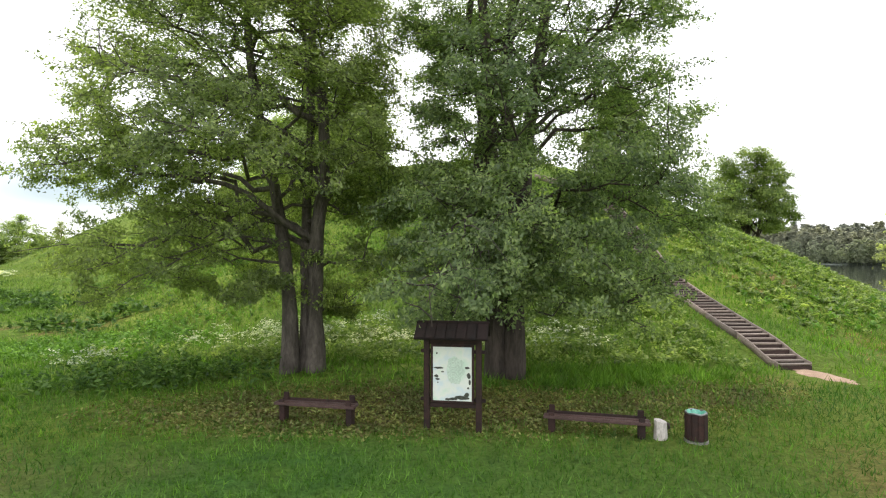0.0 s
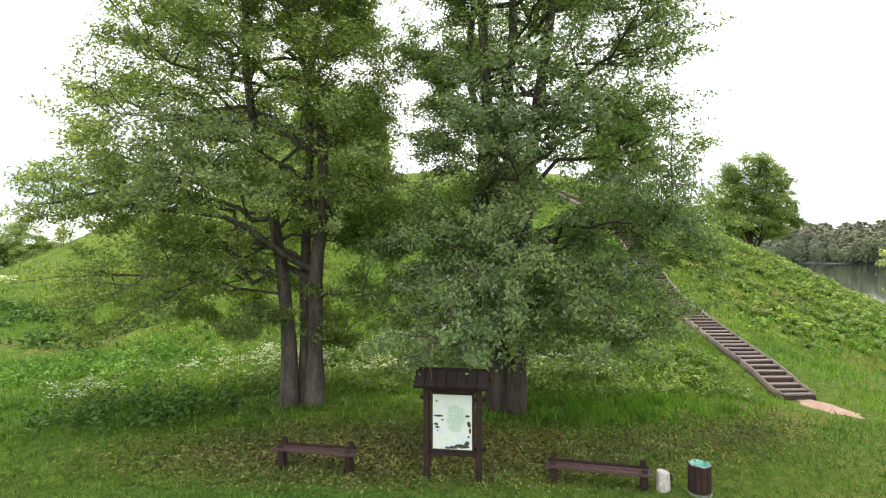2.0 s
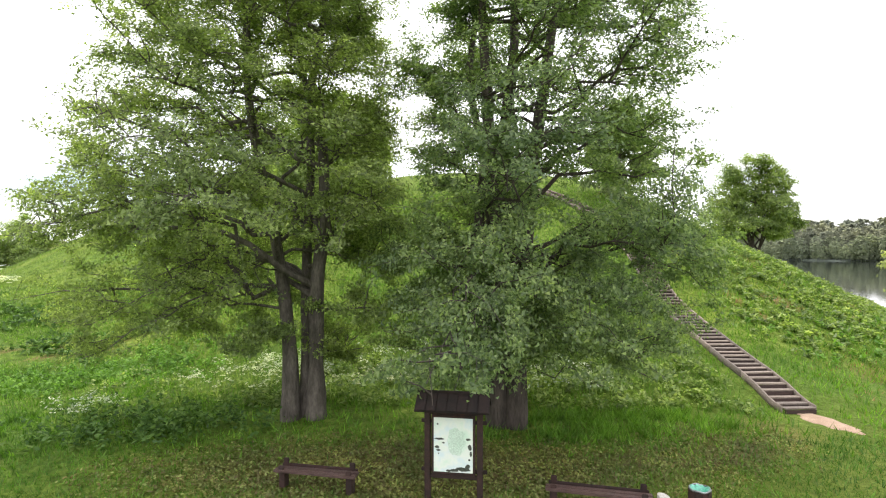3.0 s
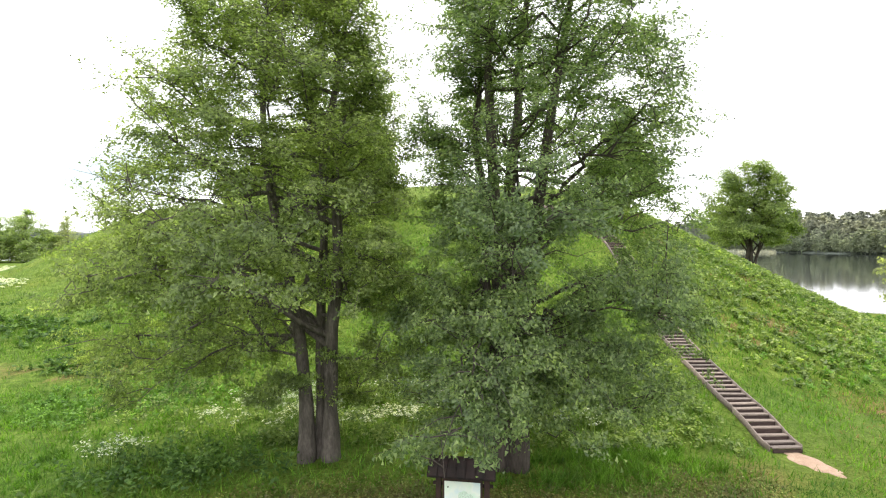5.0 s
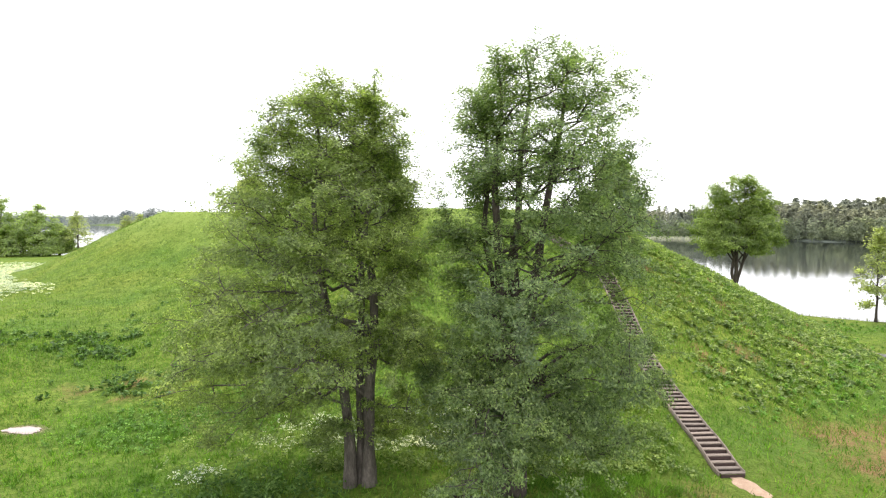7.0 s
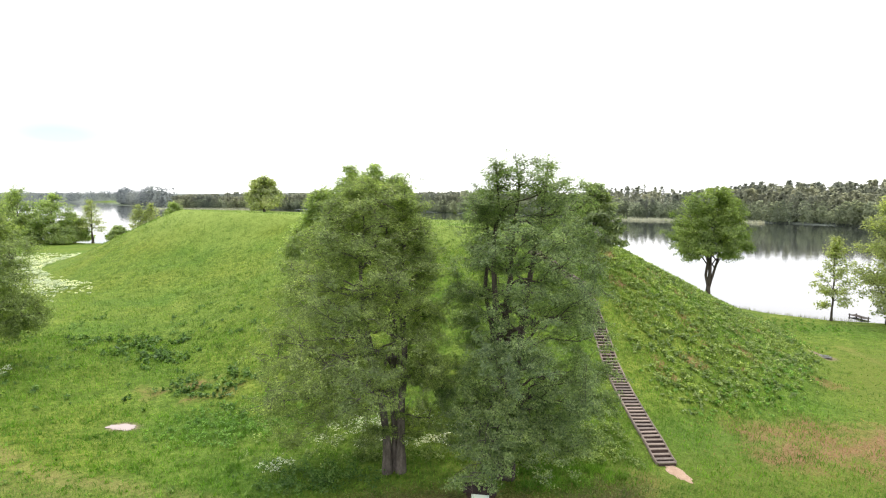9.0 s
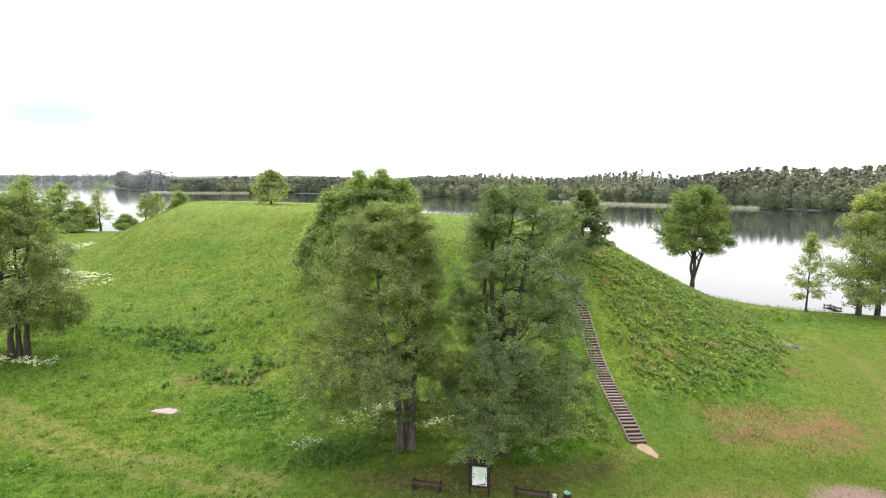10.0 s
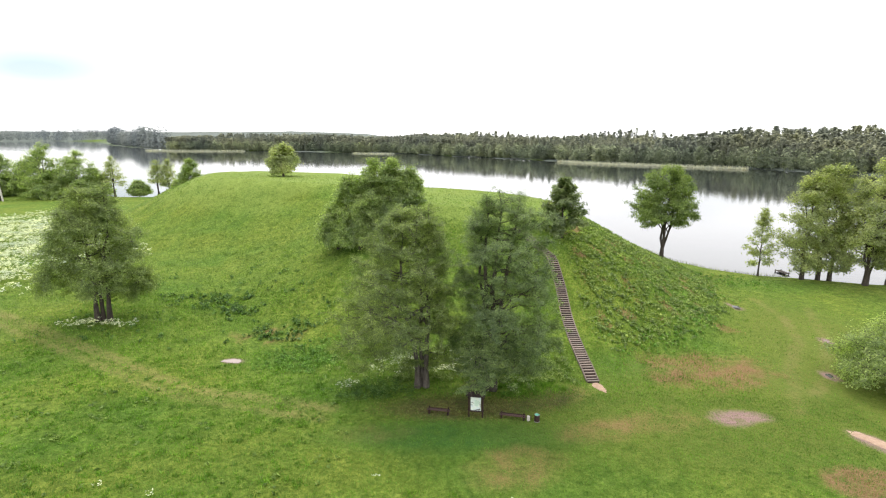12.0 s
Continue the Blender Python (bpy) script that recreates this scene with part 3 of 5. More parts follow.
def grow_tree(name, seed, at, stems, height, low, reach, taper=0.45, flat=5.0, limbs=14, branches=8, twigs=6, leaves=20, leaf=0.11, spread=0.3,
              bark=None, foliage=None, lean=(0, 0), each_limb=False, clear=0.0, skirt=(), shy=(0, 0), rise=0.35, droop=0.12, long=1.5, squash=0.6, bare=0.25, outline=0.25, turn=0.0, fill=0, gaps=0.0, label="", group=""):
    """stems: (foot x, foot y, top x, top y, share of the height, thickness at the foot). A tree of stems, limbs, branches, twigs and single leaves."""
    rng = np.random.default_rng(seed)
    tree = thing(name, (at[0], at[1], ground_z(*at) - 0.05), turn, label=label, category="tree", group=group)
    wood, places, boughs = [], [], []
    lobes = rng.uniform(1 - outline, 1 + outline, 12)
    for fx, fy, tx, ty, share, thick in stems:
        top = height * share
        path = wander(rng, (fx, fy, 0), (tx, ty, top), 9, 0.022 * top ** 0.8)
        path[0], path[1, :2] = (fx, fy, -0.15), np.array((fx, fy)) * 0.93 + path[1, :2] * 0.07
        u = np.linspace(0, 1, 9)
        rad = thick * (1 - u) ** 0.8 * 0.5 + 0.015
        rad[0] *= 1.35
        fine_u = np.linspace(0, 1, 33)
        fine_path = np.stack([np.interp(fine_u, u, path[:, k]) for k in range(3)], 1)
        k3 = np.array([0.25, 0.5, 0.25])
        for k in range(3):
            fine_path[1:-1, k] = np.convolve(fine_path[:, k], k3, "valid")
        fine_r = np.interp(fine_u, u, rad)
        fine_r *= 1 + 0.06 * rng.normal(size=33)
        trunk = [tube(fine_path, fine_r, 9)]
        az = rng.uniform(0, 6.28)
        hanging = [(rng.uniform(a0, a1), far) for n, a0, a1, far in skirt for _ in range(n)] if thick == stems[0][5] else []
        for i in range(limbs + len(hanging)):
            s = (i % limbs + rng.uniform(0.1, 0.9)) / limbs if i < limbs else rng.uniform(0.0, 0.14)
            z_tip = low + (height * share - low) * s ** 0.82
            az += 2.4 + rng.normal() * 0.35
            if i >= limbs:
                az, far = hanging[i - limbs]
                z_tip = max(z_tip, 2.2)
            lobe = lobes[int(az / 6.283 * 12) % 12]
            r = crown_reach((z_tip - low) / (height - low), reach, taper, flat) * min(lobe * rng.uniform(0.8, 1.05), 1.02)
            r *= (1 - shy[1] * s * max(0, np.cos(az - shy[0])) ** 2) if i < limbs else far * rng.uniform(0.8, 1.1)
            cx, cy = lean[0] + (lean[1] - lean[0]) * s, 0.0
            if i < limbs and z_tip < clear and np.sin(az) < -0.25:
                continue
            tip = np.array([cx + r * np.cos(az), cy + r * np.sin(az), z_tip])
            z_from = max(0.12 * height * share, z_tip - rise * r - (0.3 if s > 0.5 else 0)) if s > 0.2 else max(0.1 * height, z_tip + (0.12 if i < limbs else rng.uniform(0.1, 0.5)) * r)
            uf = min(z_from / (height * share), 0.95)
            start = np.array([np.interp(uf, fine_u, fine_path[:, k]) for k in range(3)])
            length = np.linalg.norm(tip - start)
            if length < 0.3:
                continue
            lp = wander(rng, start, tip, 9, 0.035 * length, droop * length * (1 if s < 0.5 else -0.6))
            lr = np.linspace(min(0.012 + length * (0.014 if i < limbs else 0.006), np.interp(uf, fine_u, fine_r) * 0.7), 0.008, 9)
            wood = [(lp, lr, 5)]
            boughs.append(wood)
            thin = rng.uniform(0, 1) < (0.08 + 0.07 * (s > 0.55) if i < limbs else 0.25)
            for b in range(branches):
                ub = (bare if i < limbs else 0.2) + (1 - (bare if i < limbs else 0.2)) * (b + rng.uniform(0, 1)) / branches
                bs = np.array([np.interp(ub, np.linspace(0, 1, 9), lp[:, k]) for k in range(3)])
                way = (tip - start) / length
                side = np.cross(way, (0, 0, 1)) * (1 if b % 2 else -1)
                bl = length * (0.42 - 0.25 * ub) * rng.uniform(0.7, 1.3) + 0.25
                bw = way * rng.uniform(0.5, 0.9) + side * rng.uniform(0.4, 1.0) + np.array([0, 0, rng.normal() * 0.35 + 0.08])
                be = bs + bw / np.linalg.norm(bw) * bl
                bp = wander(rng, bs, be, 5, 0.05 * bl, 0.05 * bl)
                wood.append((bp, np.linspace(0.006 + bl * 0.008, 0.004, 5), 4))
                for w in range(twigs):
                    uw = 0.15 + 0.85 * (w + rng.uniform(0, 1)) / twigs
                    ws = np.array([np.interp(uw, np.linspace(0, 1, 5), bp[:, k]) for k in range(3)])
                    we = ws + rng.normal(size=3) * (0.26, 0.26, 0.16) * (0.5 + bl * 0.4) + bw * 0.1
                    if leaf < 0.13:
                        wood.append((np.stack([ws, we]), np.array([0.006, 0.003]), 3))
                    if not thin or w % 3 == 0:
                        places.append(np.concatenate([ws, we]))
        for i in range(limbs * 3):
            uf = rng.uniform(0.72, 1.0)
            foot = np.array([np.interp(uf, fine_u, fine_path[:, k]) for k in range(3)])
            away = rng.normal(size=3).clip(-1.6, 1.6) * (0.55, 0.55, 0.2) * (0.4 + 0.1 * reach) + (0, 0, 0.25)
            trunk.append(tube(np.stack([foot, foot + away * 0.55 + (0, 0, 0.05), foot + away]), np.array([0.014, 0.009, 0.004]), 3))
            for u in (0.4, 0.7, 1.0):
                places.append(np.concatenate([foot + away * (u - 0.3), foot + away * u + rng.normal(size=3) * 0.12]))
        put_under(new("trunk", soup("trunk", *joined(trunk), bark, True)), tree)
    # sprays that fill the crown evenly, each on the nearest limb
    knots = np.array([p for run in boughs for p in run[0][0][2:]])
    owner = np.repeat(np.arange(len(boughs)), 7)
    for _ in range(fill):
        s = rng.uniform(0.02, 0.97)
        az, out = rng.uniform(0, 6.283), rng.uniform(0.12, 1.0) ** 0.5
        r = crown_reach(s, reach, taper, flat) * out * (1 + 0.5 * (lobes[int(az / 6.283 * 12) % 12] - 1))
        p = np.array([lean[0] + (lean[1] - lean[0]) * s + r * np.cos(az), r * np.sin(az), low + (height - low) * s])
        if p[2] < clear and np.sin(az) < -0.25 or wave(p[0] + 1.7 * p[2], p[1] - 1.3 * p[2], 3.1, seed) < gaps - 1:
            continue
        gap = p - knots
        k = np.argmin(np.linalg.norm(gap, axis=1) + 0.8 * np.maximum(-gap[:, 2], 0))
        bl = np.linalg.norm(gap[k])
        if bl > 0.45 * reach + 0.6:
            continue
        bp = wander(rng, knots[k], p, 6, 0.05 * bl, 0.06 * bl)
        boughs[owner[k]].append((bp, np.linspace(0.007 + bl * 0.006, 0.004, 6), 4))
        way = (p - knots[k]) / (bl + 1e-6)
        for w in range(twigs):
            uw = 0.35 + 0.65 * (w + rng.uniform(0, 1)) / twigs
            ws = np.array([np.interp(uw, np.linspace(0, 1, 6), bp[:, j]) for j in range(3)])
            we = ws + rng.normal(size=3) * (0.30, 0.30, 0.17) * (0.7 + 0.05 * reach) + way * 0.15
            if leaf < 0.13:
                boughs[owner[k]].append((np.stack([ws, we]), np.array([0.006, 0.003]), 3))
            places.append(np.concatenate([ws, we]))
    places = np.array(places)
    for run in (boughs if each_limb else [[w for run in boughs for w in run]]):
        put_under(new("limb", soup("limb", *joined([tube(*w) for w in run]), bark, True)), tree)
    many = np.maximum(4, leaves * (1.2 - 0.55 * np.clip(places[:, 5] / height, 0, 1))).astype(int)
    u = rng.uniform(0.1, 1.1, (many.sum(), 1)) ** 0.7
    ends = np.repeat(places, many, axis=0)
    pos = ends[:, :3] * (1 - u) + ends[:, 3:] * u + rng.normal(size=(many.sum(), 3)) * (spread, spread, spread * squash)
    pos = pos[pos[:, 2] > 0.25]
    axis = np.array([lean[0] + (lean[1] - lean[0]) * 0.5, 0.3, low + 0.45 * (height - low)])
    facing = (pos - axis) / (reach, reach, 0.5 * (height - low))
    put_under(new("crown", soup("crown", *leaf_quads(rng, pos, leaf, long, 0.5, facing, True), foliage)), tree)
    return tree


alder = "tall alder with several trunks and airy small green leaves"
grow_tree("alder_tree", 11, (-4.1, 16.2), [(-0.45, 0.0, -1.9, 0.3, 0.97, 0.44), (0.3, 0.05, 0.6, 0.0, 1.0, 0.48), (-0.05, 0.35, -0.4, 1.6, 0.96, 0.38)],
          16.1, 1.3, 6.2, 0.44, 8.0, 21, 8, 6, 42, 0.060, 0.13, M_BARK_PALE, M_ALDER, fill=860, gaps=0.42, lean=(-2.5, -0.7), each_limb=True, clear=5.0, skirt=((6, 2.4, 4.1, 0.95), (2, -1.6, -0.6, 0.5)), shy=(0.0, 0.22), squash=0.6, bare=0.38, outline=0.13, label=alder, group="alders by the notice board")
grow_tree("alder_tree", 12, (1.75, 15.7), [(-0.2, 0.0, -0.6, 0.2, 0.98, 0.56), (0.05, 0.2, 0.5, 0.8, 1.0, 0.58), (0.28, -0.05, 2.1, 0.1, 0.97, 0.56), (-0.25, 0.3, -1.5, 1.2, 0.9, 0.42)],
          17.4, 0.8, 5.3, 0.24, 7.0, 16, 8, 6, 40, 0.060, 0.13, M_BARK, M_DARK_ALDER, fill=800, gaps=0.8, lean=(1.2, 1.0), each_limb=True, clear=2.4, skirt=((2, 4.10, 4.22, 1.30), (3, 3.9, 4.5, 0.75), (2, 4.5, 5.6, 0.6), (1, 3.0, 3.9, 0.8)), shy=(3.14, 0.3), squash=0.6, bare=0.38, outline=0.13,
          label="tall alder with clustered dark trunks behind the board", group="alders by the notice board")

# ---- further trees ----
grow_tree("alder_tree", 21, (-41.5, 32), [(-0.4, 0, -0.8, 0, 0.95, 0.5), (0.9, 0.2, 1.8, 0.3, 1.0, 0.5), (0, 0.4, -0.2, 1.5, 0.9, 0.45)], 15.6, 1.6, 6.1, 0.0, 2.0, 12, 6, 5, 34, 0.10, 0.28, M_BARK, M_ALDER, fill=620, clear=3.4, outline=0.10,
          label="rounded alder with forked trunks in white flowers")
grow_tree("maple_tree", 22, (37, 66), [(0, 0, 1.0, 0.3, 0.92, 0.6), (0.1, 0, -1.4, 0.4, 0.85, 0.45), (0.1, 0.1, 2.3, -0.5, 0.85, 0.45)], 16.8, 6.0, 5.8, 0.10, 2.4, 11, 6, 5, 30, 0.14, 0.26, M_BARK, M_MAPLE, fill=260, gaps=0.35, outline=0.12, rise=0.8,
          label="broad round-crowned maple standing at the lake shore")
grow_tree("birch_tree", 23, (51.5, 60.8), [(0, 0, 0.1, 0, 1.0, 0.26)], 11.2, 1.6, 2.6, 0.45, 3.0, 20, 6, 4, 9, 0.19, 0.30, M_BARK, M_WILLOW, rise=0.8, label="slim young birch with thin pale leaves on the shore")

willow = "leaning willow with pale green leaves by the water"
for seed, x, y, h, reach, lean in ((31, 57.2, 58.3, 17.8, 4.6, 0.8), (32, 59.8, 58.2, 18.6, 4.2, 0.6), (33, 61.6, 58.0, 19.0, 3.8, 1.0)):
    grow_tree("willow_tree", seed, (x, y), [(0, 0, lean, 0.4, 1.0, 0.45), (0.3, 0, lean - 1.2, 0.6, 0.9, 0.3)], h, 1.4, reach, 0.3, 3.4, 12, 6, 5, 15, 0.17, 0.36, M_BARK, M_WILLOW, fill=120,
              rise=0.7, label=willow, group="willows on the shore")
for seed, x, y, h in ((34, 65.0, 54.6, 19.5), (35, 69.5, 55.5, 20.0)):
    grow_tree("willow_tree", seed, (x, y), [(0, 0, 1.4, 0.4, 1.0, 0.7), (0.2, 0, -2.4, 0.6, 0.85, 0.45), (0.5, 0.2, 2.6, 0, 0.8, 0.4)], h, 3.0, 5.6, 0.25, 3.4, 12, 6, 5, 15, 0.18, 0.4, M_BARK, M_WILLOW, fill=140,
              rise=0.7, label="large willow with a thick forked trunk by the water", group="willows on the shore")
grow_tree("willow_bush", 36, (40.0, 17.5), [(0, 0, -2.0, 0, 0.9, 0.3), (0.4, 0.3, 1.5, 1, 1.0, 0.3), (0, -0.4, -0.5, -2, 0.8, 0.25), (0.4, -0.2, 2, -2, 0.8, 0.25)], 7.5, 0.4, 6.4, 0.3, 3.0, 12, 7, 5, 16, 0.125, 0.30,
          M_BARK, M_BUSH, fill=260, label="spreading grey-green willow bush on the grass")
bushy = "bushy green tree on the slope of the mound"
for seed, x, y, h, reach in ((41, -11.8, 48.0, 11.2, 3.6), (42, -15.0, 49.5, 10.3, 3.3), (43, -9.0, 47.0, 10.3, 3.1), (44, -6.6, 46.0, 8.6, 2.2), (45, -13.6, 47.0, 6.5, 3.1), (48, -17.4, 51.0, 7.2, 3.1)):
    grow_tree("slope_tree", seed, (x, y), [(0, 0, 0.2, 0, 1.0, 0.3), (0.2, 0.1, -1.2, 0.4, 0.85, 0.22), (-0.2, 0.1, 1.3, -0.4, 0.8, 0.2)], h, 0.5, reach * 1.08, 0.3, 2.8, 11, 6, 5, 19, 0.15, 0.30, M_BARK, M_BUSH, fill=110,
              rise=0.8, label=bushy, group="trees on the mound's slope")
grow_tree("pine_tree", 46, (13.5, 42.0), [(0, 0, 0.1, 0, 1.0, 0.28)], 7.4, 0.6, 3.2, 0.5, 3.5, 24, 7, 4, 18, 0.17, 0.22, M_BARK, M_PINE, long=3.0, rise=0.3, label="young dark pine at the rim of the mound")
grow_tree("lone_tree", 47, (-40.5, 106), [(0, 0, 0.2, 0, 1.0, 0.35), (0.2, 0, -1.6, 0, 0.9, 0.25), (0.1, 0, 1.8, 0, 0.9, 0.25)], 7.6, 0.4, 3.9, 0.3, 2.6, 13, 6, 4, 18, 0.26, 0.45, M_BARK, M_WILLOW, rise=0.8,
          label="small round tree on top of the mound")
far_bank = "leafy tree on the far bank of the meadow"
for seed, x, y, h, reach, slim in ((51, -121, 172, 14.5, 4.2, 1), (52, -132, 169, 16.5, 8.0, 0), (53, -143, 168, 19, 9.0, 0), (54, -155, 178, 14, 6, 0), (55, -164, 176, 15, 7, 0), (56, -107, 176, 13, 3.2, 1),
                                   (57, -103.5, 177, 13.5, 3.8, 1), (58, -92, 170, 13.5, 4.5, 0), (59, -113, 174, 5.5, 3.5, 0), (60, -97, 172, 6, 3.5, 0), (61, -128, 173, 10, 5, 0), (62, -175, 165, 16, 8, 0), (63, -138, 165, 8.5, 6.5, 0), (64, -144, 171, 9, 6, 0), (65, -127, 167, 7.5, 5.5, 0), (66, -164, 172, 10, 7, 0)):
    grow_tree("bank_tree", seed, (x, y), [(0, 0, 0.3, 0, 1.0, 0.5), (0.2, 0.3, -reach * 0.3, 0.4, 0.85, 0.35)], h, h * (0.22 if slim else 0.03), reach * (1 if slim else 1.12), 0.22, 2.5, 10, 6, 5, 5 if slim else 15, 0.30, 0.55, M_BARK,
              M_WILLOW if slim else M_BUSH, fill=0 if slim else 70, rise=0.7, label="slim open-crowned tree by the lake" if slim else far_bank, group="trees along the lake")


# ---- the wooded far shore ----


def wood_templates(rng, conifer, count, clumps):
    out = []
    for _ in range(count):
        s = rng.uniform(0, 1, clumps)
        if conifer:
            s = s ** 0.8
            r = (1 - s) * 0.12 + 0.02
            p = np.stack([rng.normal(size=clumps) * r, rng.normal(size=clumps) * r, 0.14 + 0.86 * s], 1)
            v, f = leaf_quads(rng, p, 0.062, 1.9, 0.3, np.stack([p[:, 0] * 14, p[:, 1] * 14, p[:, 2] * 0 + 0.5], 1), True)
        else:
            a = rng.uniform(0, 6.283, clumps)
            r = np.sqrt(rng.uniform(0.25, 1, clumps)) * 0.30 * np.sqrt(np.clip(1 - (2 * s - 0.9) ** 2, 0.08, 1))
            p = np.stack([r * np.cos(a), r * np.sin(a), 0.08 + 0.92 * s], 1)
            v, f = leaf_quads(rng, p, 0.080, 1.3, 0.6, np.stack([p[:, 0] * 7, p[:, 1] * 7, 2.6 * s - 0.9], 1), True)
        q = tube(np.array([[0, 0, -0.05], [0.01, 0, 0.7]]), np.array([0.012, 0.005]), 4)
        out.append(joined([(v, f), (q[0], np.concatenate([q[1][:, :3], q[1][:, (0, 2, 3)]]))]))
    return out


def plant_wood(name, seed, conifer, spots, heights, material, label, clumps):
    rng = np.random.default_rng(seed)
    forms = wood_templates(rng, conifer, 7, clumps)
    z = land(spots[:, 0], spots[:, 1]) - 0.2
    pieces = []
    for (x, y), zz, h in zip(spots, z, heights):
        v, f = forms[rng.integers(len(forms))]
        a = rng.uniform(0, 6.283)
        ca, sa, w = np.cos(a), np.sin(a), h * rng.uniform(0.8, 1.2)
        pieces.append((np.stack([x + w * (v[:, 0] * ca - v[:, 1] * sa), y + w * (v[:, 0] * sa + v[:, 1] * ca), zz + h * v[:, 2]], 1), f))
    tagged(new(name, soup(name, *joined(pieces), material)), label, "woodland", kind="stuff")


def shore_band(seed, n, ends, depth, first):
    """Spots behind the far shore, from the points SHORE[ends]."""
    rng = np.random.default_rng(seed)
    line = SHORE[ends[0]:ends[1] + 1]
    seg = np.linalg.norm(np.diff(line, axis=0), axis=1)
    u = rng.uniform(0, seg.sum(), n)
    edge = np.concatenate([[0], np.cumsum(seg)])
    p = np.stack([np.interp(u, edge, line[:, 0]), np.interp(u, edge, line[:, 1])], 1)
    away = p - np.array([-80.0, 330.0])
    away /= np.linalg.norm(away, axis=1)[:, None]
    p = p + away * (first + rng.uniform(0, 1, (n, 1)) ** 1.2 * depth)
    return p[shore_distance(p[:, 0], p[:, 1]) > 1.0]


rng0 = np.random.default_rng(5)
spots = shore_band(1, 3100, (20, 31), 130, 12)
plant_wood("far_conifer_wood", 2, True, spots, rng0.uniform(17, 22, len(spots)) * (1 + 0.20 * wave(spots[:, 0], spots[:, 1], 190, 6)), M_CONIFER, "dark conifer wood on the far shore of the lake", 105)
spots = shore_band(3, 1300, (20, 31), 26, 3)
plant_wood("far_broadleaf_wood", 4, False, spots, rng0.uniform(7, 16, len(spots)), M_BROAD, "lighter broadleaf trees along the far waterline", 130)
spots = shore_band(7, 3200, (14, 20), 420, 8)
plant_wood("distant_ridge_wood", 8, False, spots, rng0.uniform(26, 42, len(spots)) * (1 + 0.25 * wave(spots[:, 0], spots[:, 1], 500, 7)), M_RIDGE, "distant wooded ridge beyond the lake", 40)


def reeds(name, seed, points, n, width, tall, label):
    rng = np.random.default_rng(seed)
    line = np.array(points, float)
    seg = np.linalg.norm(np.diff(line, axis=0), axis=1)
    u = rng.uniform(0, seg.sum(), n)
    edge = np.concatenate([[0], np.cumsum(seg)])
    p = np.stack([np.interp(u, edge, line[:, 0]), np.interp(u, edge, line[:, 1]), np.full(n, WATER_Z - 0.1)], 1)
    p[:, :2] += rng.normal(size=(n, 2)) * width * np.sin(np.pi * u / seg.sum())[:, None] ** 0.5
    tagged(new(name, soup(name, *blades(rng, p, tall * 0.07, tall, 0.15), M_PALE_REED if name == "reed_bed" else M_REED)), label, "reeds", kind="stuff")


def blades(rng, foot, wide, tall, lean):
    n = len(foot)
    a = rng.uniform(0, 6.283, n)
    side = np.stack([np.cos(a), np.sin(a), np.zeros(n)], 1) * wide * 0.5 * rng.uniform(0.7, 1.3, (n, 1))
    top = foot + np.concatenate([rng.normal(size=(n, 2)) * lean * tall, (tall * rng.uniform(0.55, 1.2, n))[:, None]], 1)
    v = np.stack([foot - side * 1.15, foot + side * 1.15, top], 1)
    return v.reshape(-1, 3), np.arange(n * 3).reshape(-1, 3)


reeds("reed_bed", 1, ((108, 480), (140, 440), (180, 405), (222, 366)), 5000, 2.2, 2.4, "pale reed bed standing in the lake by the far shore")
reeds("reed_bed", 2, ((-120, 728), (-60, 700)), 1400, 2.0, 2.4, "pale reed bed standing in the lake by the far shore")
reeds("reed_bed", 3, ((-470, 860), (-400, 835), (-300, 828)), 2500, 2.5, 3.0, "pale reed bed standing in the lake by the far shore")
reeds("reed_fringe", 4, ((41, 84), (42.5, 73.5), (46.5, 67), (51.5, 63.2), (57, 61.2)), 900, 0.4, 0.5, "thin green reed fringe along the near shore")

# ---- notice board, benches, stump, bin ----


